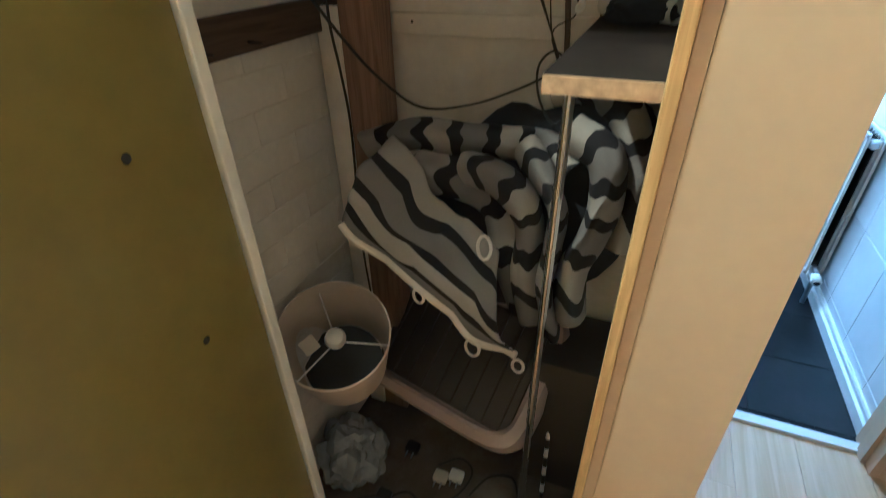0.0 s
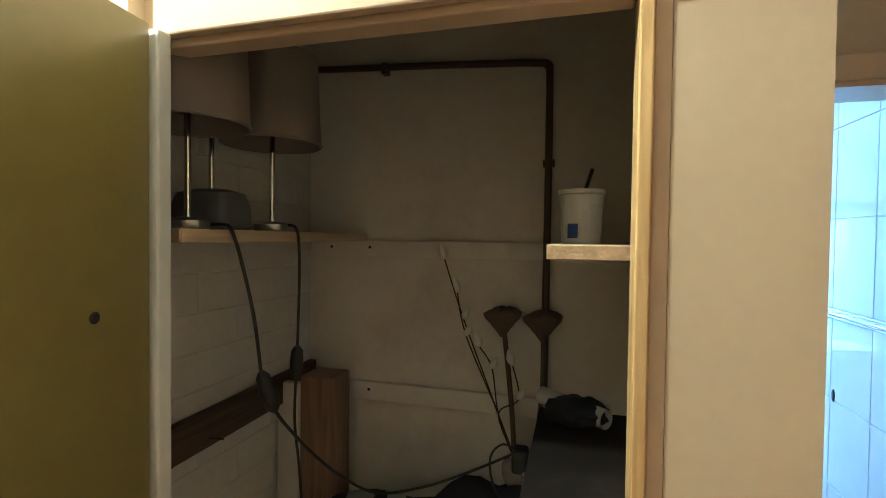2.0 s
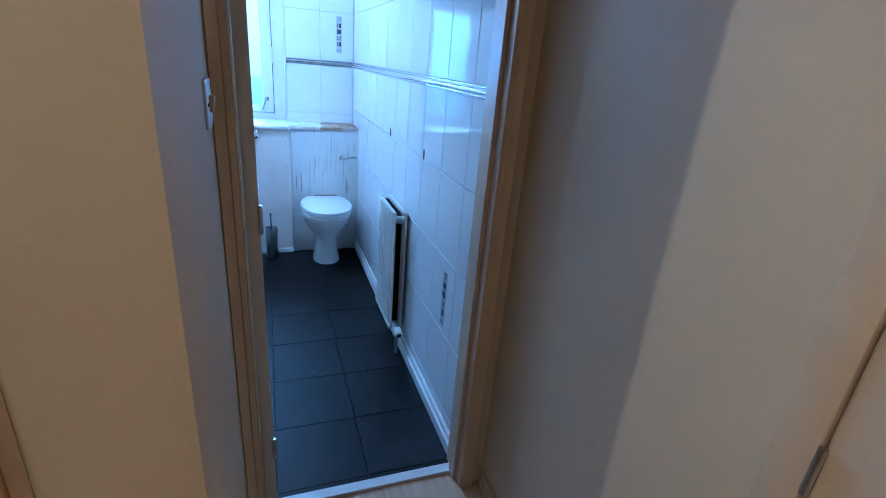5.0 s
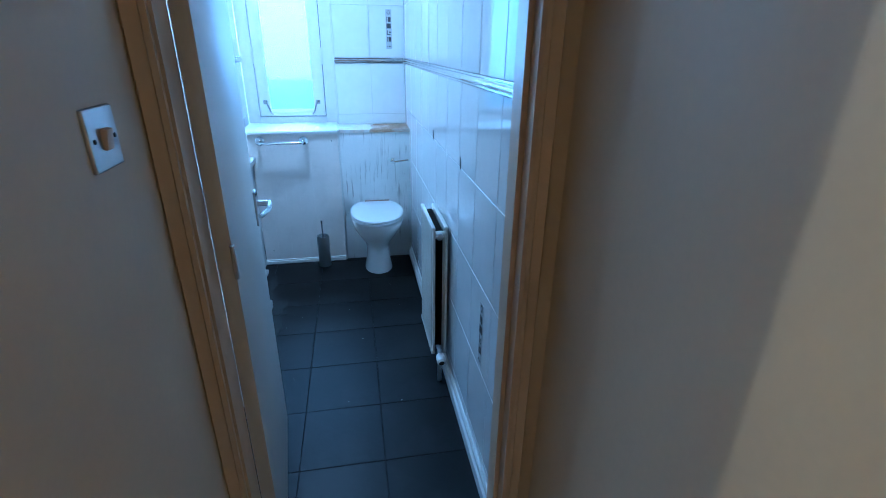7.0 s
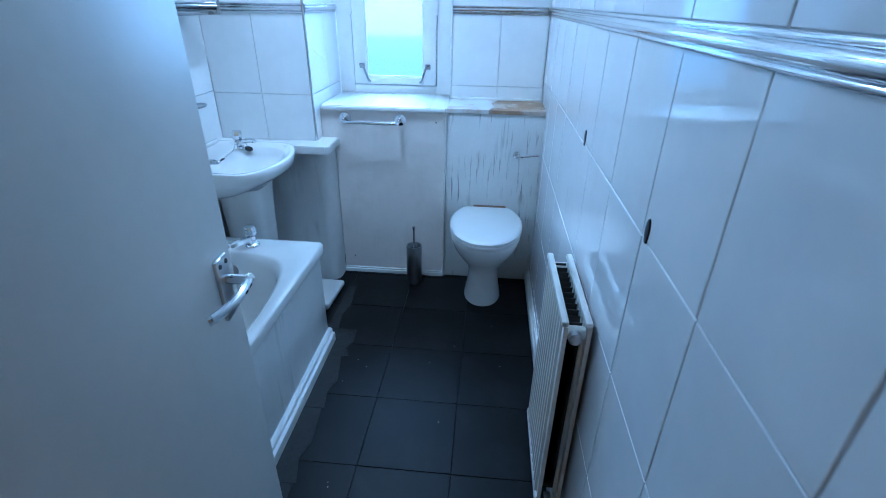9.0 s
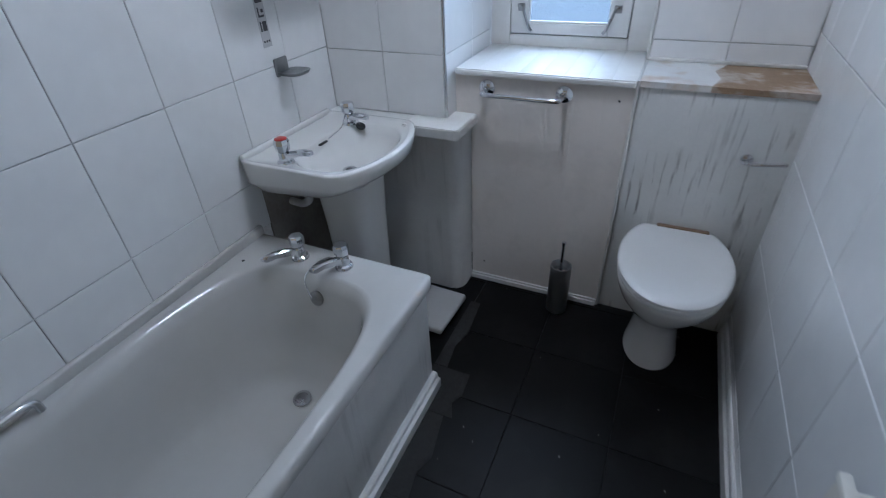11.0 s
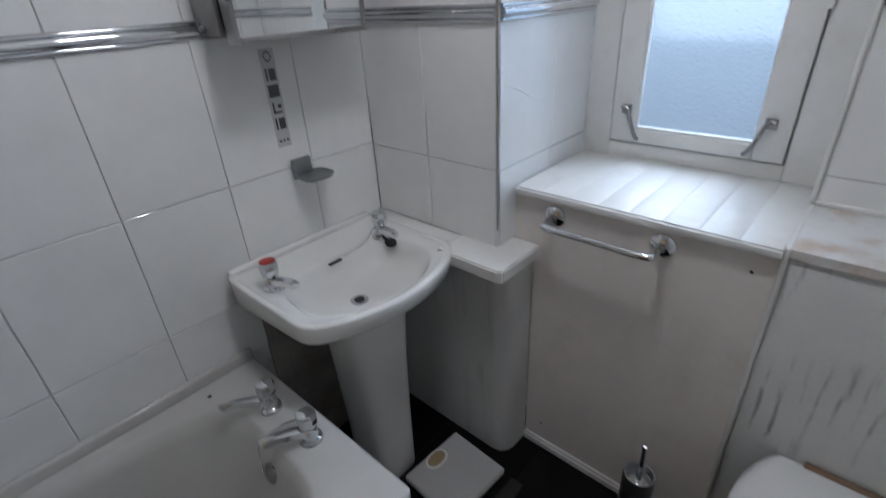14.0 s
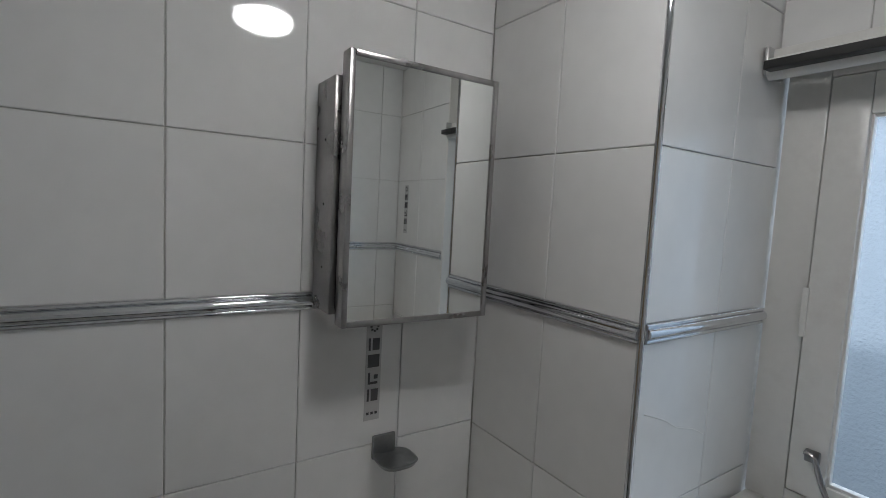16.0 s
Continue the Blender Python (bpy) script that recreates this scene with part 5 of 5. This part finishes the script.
def drape(name, pos, nu, nv, stripes, wild, across=False):
    """Cloth from a surface formula pos(u, v), with stripes counted along u."""
    bm = bmesh.new()
    uv = bm.loops.layers.uv.new("UVMap")
    g = [[bm.verts.new(pos(i / nu, j / nv)) for j in range(nv + 1)] for i in range(nu + 1)]
    for i in range(nu):
        for j in range(nv):
            f = bm.faces.new((g[i][j], g[i + 1][j], g[i + 1][j + 1], g[i][j + 1]))
            for lp, (a, b) in zip(f.loops, ((i, j), (i + 1, j), (i + 1, j + 1), (i, j + 1))):
                w = (0.14 if wild else 0.06) * noise.noise(Vector((a / nu * 4, b / nv * 4, 2.0)))
                lp[uv].uv = ((b / nv if across else a / nu) * stripes + w, b / nv)
    base = pos(0.5, 0.5)
    bmesh.ops.translate(bm, verts=bm.verts, vec=-base)
    me = bpy.data.meshes.new(name)
    bm.to_mesh(me)
    bm.free()
    me.materials.append(M_CLOTH)
    me.polygons.foreach_set("use_smooth", [True] * len(me.polygons))
    return me, base


def striped_windbreak():
    t = thing("striped_cloth", (0.05, 1.25, 0.55), "crumpled cream and navy striped cotton cloth with tapes", "cloth")
    base = Vector((0.05, 1.25, 0.55))

    def add(nm, pos, nu, nv, stripes, across=False):
        me, b = drape(nm, pos, nu, nv, stripes, nm != "flap", across)
        ob = new(nm, me)
        ob.parent = t
        ob.location = b - base
        BASE[ob.name] = base
        sol = ob.modifiers.new("thickness", "SOLIDIFY")
        sol.thickness = 0.003
        return ob

    def front(u, v):
        """The broad flap: from the post at the upper left down to the point in front."""
        a = Vector((-0.175, 1.25, 1.055)).lerp(Vector((0.10, 1.17, 0.86)), u)
        b = Vector((-0.225, 1.10, 0.925)).lerp(Vector((0.175, 1.08, 0.680)), u)
        p = a.lerp(b, v)
        f = 0.014 * math.sin(9 * u + 4 * v) + 0.018 * noise.noise(Vector((u * 4, v * 4, 0)))
        return p + Vector((0.2 * f, -abs(f) - 0.05 * math.sin(math.pi * v), f - 0.03 * math.sin(math.pi * u) * v))

    def fold(name, pts, width, lift, stripes, seed):
        """A soft fold of cloth along a line, its stripes running across it."""
        line = [Vector(p) for p in pts]

        def at(u):
            f = min(u, 0.9999) * (len(line) - 1)
            k = int(f)
            p0, p1, p2, p3 = line[max(k - 1, 0)], line[k], line[k + 1], line[min(k + 2, len(line) - 1)]
            t1 = f - k
            return 0.5 * (2 * p1 + (p2 - p0) * t1 + (2 * p0 - 5 * p1 + 4 * p2 - p3) * t1 * t1 + (3 * p1 - p0 - 3 * p2 + p3) * t1**3)

        def pos(u, v):
            p, d = at(u), (at(min(u + 0.02, 1.0)) - at(max(u - 0.02, 0.0))).normalized()
            out = Vector((0.05, -0.75, 0.65))
            side = d.cross(out).normalized()
            out = side.cross(d).normalized()
            a = (v - 0.5) * 2
            w = width * (0.75 + 0.35 * noise.noise(Vector((u * 3.0, seed, 0.3))))
            k = noise.noise(Vector((u * 6, v * 3, seed))) * 0.014 + noise.noise(Vector((u * 14, v * 7, seed + 5))) * 0.004
            q = p + side * (w * math.sin(a * 1.45)) + out * (lift * math.cos(a * 1.45) - 0.02 * a * a + k)
            return Vector((max(-0.40, min(0.402, q.x)), min(1.478, q.y), q.z))
        return add(name, pos, 70, 18, stripes)

    fold("fold", [(0.15, 1.40, 1.13), (0.25, 1.37, 1.155), (0.31, 1.34, 1.10), (0.335, 1.31, 1.0), (0.33, 1.28, 0.86)], 0.050, 0.035, 2.3, 4.1)
    fold("fold", [(-0.30, 1.34, 0.99), (-0.17, 1.34, 1.035), (-0.05, 1.33, 1.038), (0.06, 1.33, 1.045), (0.16, 1.32, 1.045), (0.22, 1.29, 1.01)], 0.040, 0.035, 3.4, 2.6)
    fold("fold", [(0.20, 1.29, 1.10), (0.275, 1.27, 1.06), (0.290, 1.25, 0.975), (0.276, 1.22, 0.905), (0.25, 1.20, 0.83), (0.26, 1.19, 0.72)], 0.040, 0.04, 2.7, 7.3)
    fold("fold", [(0.00, 1.27, 1.00), (0.07, 1.23, 1.005), (0.13, 1.21, 0.97), (0.155, 1.20, 0.90), (0.16, 1.19, 0.80), (0.19, 1.18, 0.70)], 0.045, 0.04, 2.8, 9.9)
    fold("fold", [(0.12, 1.27, 1.06), (0.165, 1.23, 1.02), (0.205, 1.21, 0.96), (0.205, 1.19, 0.88), (0.20, 1.18, 0.79), (0.23, 1.17, 0.68)], 0.032, 0.04, 3.0, 12.4)
    fold("fold", [(-0.15, 1.30, 0.97), (-0.03, 1.29, 0.96), (0.08, 1.27, 0.92), (0.12, 1.25, 0.80), (0.16, 1.24, 0.66)], 0.065, 0.02, 1.9, 15.2)
    add("flap", front, 50, 40, 1.75, True)
    # hem and its tape loops along the lower edge of the flap
    hem = [front(k / 16, 1.0) + Vector((0, -0.004, -0.006)) for k in range(17)]
    part("hem", tube(hem, 0.009, 8), M_CORD, t, "cream hem")
    for u, s in ((0.42, 0.020), (0.75, 0.026), (0.99, 0.020)):
        c = front(u, 1.0) + Vector((0.012, -0.015, -0.024))
        part("tape_loop", tube([c + Vector((s * math.cos(a) * 0.6, -0.1 * s * math.sin(a), s * math.sin(a))) for a in (2 * math.pi * k / 12 for k in range(13))], 0.0035, 6, fine=1), M_CORD, t, "white tape loop")
    c = Vector((0.085, 1.12, 0.90))
    part("tape_loop", tube([c + Vector((0.014 * math.cos(a), -0.004, 0.028 * math.sin(a))) for a in (2 * math.pi * k / 12 for k in range(13))], 0.0035, 6, fine=1), M_CORD, t, "white tape loop")


striped_windbreak()


def dark_bag():
    t = thing("dark_bag", (0.1, 1.44, 0.6), "dark folded cloth bag behind the striped cloth", "bag")
    bm = bmesh.new()
    bmesh.ops.create_icosphere(bm, subdivisions=4, radius=1.0)
    for v in bm.verts:
        k = 1 + 0.22 * noise.noise(v.co * 2.0 + Vector((3, 1, 0)))
        v.co = Vector((min(0.40, 0.11 + v.co.x * 0.28 * k), min(1.478, 1.40 + v.co.y * 0.11 * k), 0.84 + v.co.z * 0.26 * k + 0.13 * max(0, v.co.x)))
    part("bag", bm, M_NAVY, t, smooth=60)
    lo = thing("box", (0.30, 1.38, 0.0), "dark low box carrying the heap of cloth", "box")
    part("carton", box(0.20, 0.40, 1.25, 1.48, 0.0, 0.50, 0.01), M_GRILLE, lo)


dark_bag()


def heater():
    t = thing("heater", (-0.1, 1.28, 0.0), "dusty pinkish-beige heater with a dark ribbed grille", "heater")

    def place(bm):
        bmesh.ops.rotate(bm, verts=bm.verts, cent=(0, 0, 0), matrix=Matrix.Rotation(radians(40), 3, "X"))
        bmesh.ops.rotate(bm, verts=bm.verts, cent=(0, 0, 0), matrix=Matrix.Rotation(radians(-14), 3, "Z"))
        bmesh.ops.translate(bm, verts=bm.verts, vec=(-0.055, 1.29, 0.345))
        return bm
    body = loft([sq(0, 0.06, z, a, b, 6, 48) for z, a, b in ((-0.05, 0.27, 0.20), (-0.045, 0.285, 0.212), (0.02, 0.29, 0.215), (0.045, 0.28, 0.205), (0.052, 0.255, 0.18), (0.044, 0.245, 0.17), (0.02, 0.24, 0.165))])
    part("case", place(body), M_HEATER, t)
    part("grille", place(box(-0.236, 0.236, -0.10, 0.22, 0.018, 0.030, 0.004)), M_GRILLE, t, "dark grille")
    for k in range(9):
        x = -0.21 + 0.0525 * k
        part("rib", place(box(x - 0.004, x + 0.004, -0.095, 0.215, 0.030, 0.040, 0.002)), M_GRILLE, t)
    for sx in (-0.2, 0.2):
        part("foot", box(-0.065 + sx - 0.02, -0.065 + sx + 0.02, 1.40 - sx * 0.25, 1.44 - sx * 0.25, 0.0, 0.30, 0.004), M_HEATER, t)


heater()


def fallen_shade():
    axis = Vector((0.26, -0.40, 0.88)).normalized()
    c = Vector((-0.258, 1.03, 0.632)) - axis * 0.255
    t = thing("drum_shade", (c.x, c.y, 0.12), "cream drum lamp shade lying open upwards in the clutter", "lamp shade")
    part("drum", lathe([(0.118, 0), (0.138, 0.255), (0.134, 0.257), (0.1145, 0.002)], c, axis, 48, False), M_CREAMSHADE, t)
    top = c + axis * 0.215
    q = Vector((0, 0, 1)).rotation_difference(axis)
    part("ring", lathe([(0.022, 0), (0.022, 0.006), (0.016, 0.006), (0.016, 0.0)], top - axis * 0.02, axis, 24, False), M_WHITE, t, "white fitting ring")
    for a in (0.3, 2.4, 4.5):
        d = q @ Vector((math.cos(a), math.sin(a), 0))
        part("spoke", rod(top - axis * 0.018 + d * 0.02, top + d * 0.131, 0.0022, 6), M_WHITE, t)
    part("bulb", lathe([(0.012, 0), (0.022, 0.012), (0.027, 0.03), (0.022, 0.048), (0.008, 0.056)], top - axis * 0.03, axis, 20), M_HALLGLOBE, t, "white round bulb")
    part("tag", loft([[top + q @ Vector(p) + axis * dd for p in ((-0.085, -0.045, -0.03), (-0.045, -0.062, -0.03), (-0.03, -0.025, -0.03), (-0.07, -0.008, -0.03))] for dd in (0, 0.001)]), M_PAPER, t, "white paper tag")
    # added black disc: paints the unlit depth of the drum, not a fitting
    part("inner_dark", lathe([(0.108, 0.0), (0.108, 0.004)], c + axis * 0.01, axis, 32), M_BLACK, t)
    b = thing("plastic_bag", (-0.335, 1.10, 0.0), "crumpled clear plastic bag under the lamp shade", "bag")
    bm = bmesh.new()
    bmesh.ops.create_icosphere(bm, subdivisions=4, radius=1.0)
    for v in bm.verts:
        k = 1 + 0.3 * noise.noise(v.co * 2.5) + 0.12 * noise.noise(v.co * 7)
        v.co = Vector((max(-0.408, -0.30 + v.co.x * 0.10 * k), 1.06 + v.co.y * 0.10 * k, max(0.0, 0.10 + v.co.z * 0.11 * k)))
    part("bag", bm, M_BAG, b, smooth=30)


fallen_shade()
cord("flex", [(-0.18, 1.0, 0.004), (-0.12, 1.06, 0.006), (-0.04, 1.04, 0.012), (0.03, 1.10, 0.02), (0.05, 1.18, 0.03), (0.0, 1.21, 0.03), (-0.06, 1.17, 0.02)], "black flex curled on the dusty floor", 0.0035)
cord("flex", [(0.06, 1.12, 0.004), (0.10, 1.20, 0.006), (0.17, 1.22, 0.008), (0.20, 1.14, 0.006), (0.15, 1.06, 0.006), (0.08, 1.05, 0.006)], "black flex curled on the dusty floor", 0.0035)
cord("flex", [(-0.30, 0.92, 0.004), (-0.24, 0.99, 0.006), (-0.16, 1.02, 0.006), (-0.10, 0.96, 0.006), (-0.02, 0.95, 0.006)], "black flex trailing over the cupboard floor", 0.0035)


def plug(x, y, z, m, label):
    t = thing("plug", (x, y, z), label, "plug")
    part("body", box(x - 0.022, x + 0.022, y - 0.018, y + 0.018, z, z + 0.026, 0.006, seg=3), m, t)
    for dx in (-0.01, 0.01):
        part("pin", box(x + dx - 0.002, x + dx + 0.002, y - 0.036, y - 0.018, z + 0.010, z + 0.016), M_STEEL, t)


plug(-0.04, 1.14, 0.0, M_PAPER, "cream plug lying on the dusty floor")
plug(0.005, 1.16, 0.0, M_WHITE, "white plug lying on the dusty floor")
plug(-0.165, 1.20, 0.0, M_BLACK, "black plug lying on the dusty floor")
plug(-0.175, 1.02, 0.0, M_BLACK, "black plug lying on the dusty floor")
plug(-0.14, 0.96, 0.0, M_PAPER, "cream plug lying on the dusty floor")

def floor_crumbs():
    """Flakes of paint and plaster scattered on the dark tiles."""
    bm = bmesh.new()
    for _ in range(18):
        x, y, a, q = random.uniform(0.38, 1.12), random.uniform(2.3, 4.02), random.uniform(0, 3.1), random.uniform(0.001, 0.0025)
        ring = [Vector((x + q * math.cos(a + b) * random.uniform(0.6, 1.4), y + q * math.sin(a + b), 0.0003)) for b in (0.0, 1.5, 2.9, 4.6)]
        loft([ring, [p + Vector((0, 0, 0.0014)) for p in ring]], bm=bm)
    solid("crumbs", bm, M_PAPER, (0.7, 3.1, 0), "pale flakes of paint scattered on the dark floor", "debris", kind="stuff", smooth=0)


floor_crumbs()
structure("tile_crack", tube([(XP + 0.0004, y, z) for y, z in ((4.015, 1.229), (4.075, 1.208), (4.100, 1.196), (4.134, 1.178), (4.196, 1.162), (4.243, 1.139))], 0.0009, 5, fine=2), M_CEIL, "thin white crack across a tile beside the window", "crack", 40)

# ---- pieces of walls and floors ----
PIECES = {}


def piece_mesh(name, w, h, th, ch, material):
    key = (name, round(w, 4), round(h, 4))
    if key not in PIECES:
        bm = bmesh.new()
        a, b = w / 2, h / 2
        rings = [[Vector((x * i, y * j, z)) for i, j in ((-1, -1), (1, -1), (1, 1), (-1, 1))] for x, y, z in ((a, b, 0.0), (a, b, th - ch), (a - ch * 1.2, b - ch * 1.2, th))]
        loft(rings, False, True, bm=bm)
        PIECES[key] = finish(bm, name, material, 0)
    return PIECES[key]


def pieces(name, parent, origin, u, v, us, vs, th, material, gap=0.0020, ch=0.0015, skip=()):
    """Tiles between the lines us and vs of a face spanned by u and v, each an object on shared mesh data."""
    o, u, v = Vector(origin), Vector(u), Vector(v)
    n = u.cross(v)
    for i, (a, b) in enumerate(zip(us, us[1:])):
        for j, (c, d) in enumerate(zip(vs, vs[1:])):
            if b - a < 0.012 or d - c < 0.012 or any(s0 <= (a + b) / 2 <= s1 and t0 <= (c + d) / 2 <= t1 for s0, s1, t0, t1 in skip):
                continue
            ob = new(name, piece_mesh(name, b - a - gap, d - c - gap, th, ch, material))
            ob.parent = parent
            rot = Matrix((u, v, n)).transposed()
            wob = Matrix.Rotation(radians(random.uniform(-0.12, 0.12)), 3, "X") @ Matrix.Rotation(radians(random.uniform(-0.12, 0.12)), 3, "Y")
            ob.matrix_local = Matrix.LocRotScale(o + u * (a + b) / 2 + v * (c + d) / 2 + n * random.uniform(-0.0003, 0.0003), (rot @ wob).to_quaternion(), None)


def lines(start, step, lo, hi):
    """Joint lines at a step from start, cut off at lo and hi."""
    k0 = math.ceil((lo + 0.004 - start) / step)
    out = [lo]
    k = k0
    while start + k * step < hi - 0.004:
        out.append(start + k * step)
        k += 1
    return out + [hi]


ROWS = [0.115, 0.435, 0.750, 1.066, DADO - 0.018]
UPPER = [DADO + 0.018, 1.738, 2.076, H_BATH]
LOWLEFT = [0.515, 0.692, 1.022, DADO - 0.018]
for vs in (LOWLEFT, [DADO + 0.018, 1.725, 2.062, H_BATH]):
    pieces("tile", wall_bath_left, (XL - 0.006, 0, 0), (0, 1, 0), (0, 0, 1), lines(3.243, 0.2545, 1.78, YP), vs, 0.006, M_TILE, skip=((3.45, 4.0, 0.4, 0.75),))
for vs in ([0.0, *ROWS], UPPER):
    pieces("tile", wall_bath_right, (XR + 0.006, 0, 0), (0, -1, 0), (0, 0, 1), lines(-2.455, 0.2545, -YB, -1.795), vs, 0.006, M_TILE)
for vs in ([0.79, 1.015, DADO - 0.018], UPPER):
    pieces("tile", pilaster, (0, YP + 0.006, 0), (1, 0, 0), (0, 0, 1), [XL + 0.001, -0.175, XP - 0.002], vs, 0.006, M_TILE)
    pieces("tile", pilaster, (XP - 0.006, 0, 0), (0, 1, 0), (0, 0, 1), [YP + 0.002, 4.250, 4.454], vs, 0.006, M_TILE)
for vs in ([0.956, 1.025, DADO - 0.018], UPPER):
    pieces("tile", wall_bath_back, (0, YB + 0.006, 0), (1, 0, 0), (0, 0, 1), [0.723, 0.968, XR - 0.001], vs, 0.006, M_TILE)
pieces("tile", wall_bulkhead, (0, 4.411, 0), (1, 0, 0), (0, 0, 1), [XP + 0.002, 0.235, 0.488, 0.712], [1.986, 2.10, H_BATH], 0.006, M_TILE)
pieces("tile", floor_bath, (0, 0, -0.006), (1, 0, 0), (0, 1, 0), lines(0.545, 0.325, XL, XR), lines(2.432, 0.321, 1.762, 4.07), 0.006, M_SLATE, gap=0.0018, ch=0.0008)

# laminate planks and cupboard bricks
for k, x in enumerate([-1.7 + 0.1925 * i for i in range(16)]):
    x1 = min(x + 0.1925, 1.27)
    top = 1.722 if x > 0.47 else 0.80
    if x1 - x > 0.02:
        cut = -1.3 + (0.35, 0.8, 0.1)[k % 3]
        pieces("plank", floor_hall, (0, 0, -0.008), (1, 0, 0), (0, 1, 0), [x, x1], lines(cut, 1.2, -1.3, top), 0.008, M_LAM, gap=0.0008, ch=0.0006)
pieces("plank", floor_hall, (0, 0, -0.008), (1, 0, 0), (0, 1, 0), [0.4795, 0.6100], [0.80, 1.722], 0.008, M_LAM, gap=0.0008, ch=0.0006)
for r in range(29):
    off = 0.1125 if r % 2 else 0.0
    z = 0.002 + 0.075 * r
    pieces("brick", wall_closet_left, (-0.414, 0, 0), (0, 1, 0), (0, 0, 1), lines(0.873 + off, 0.225, 0.873, 1.498), [z, z + 0.075], 0.0015, M_BRICK, gap=0.0024, ch=0.0010)
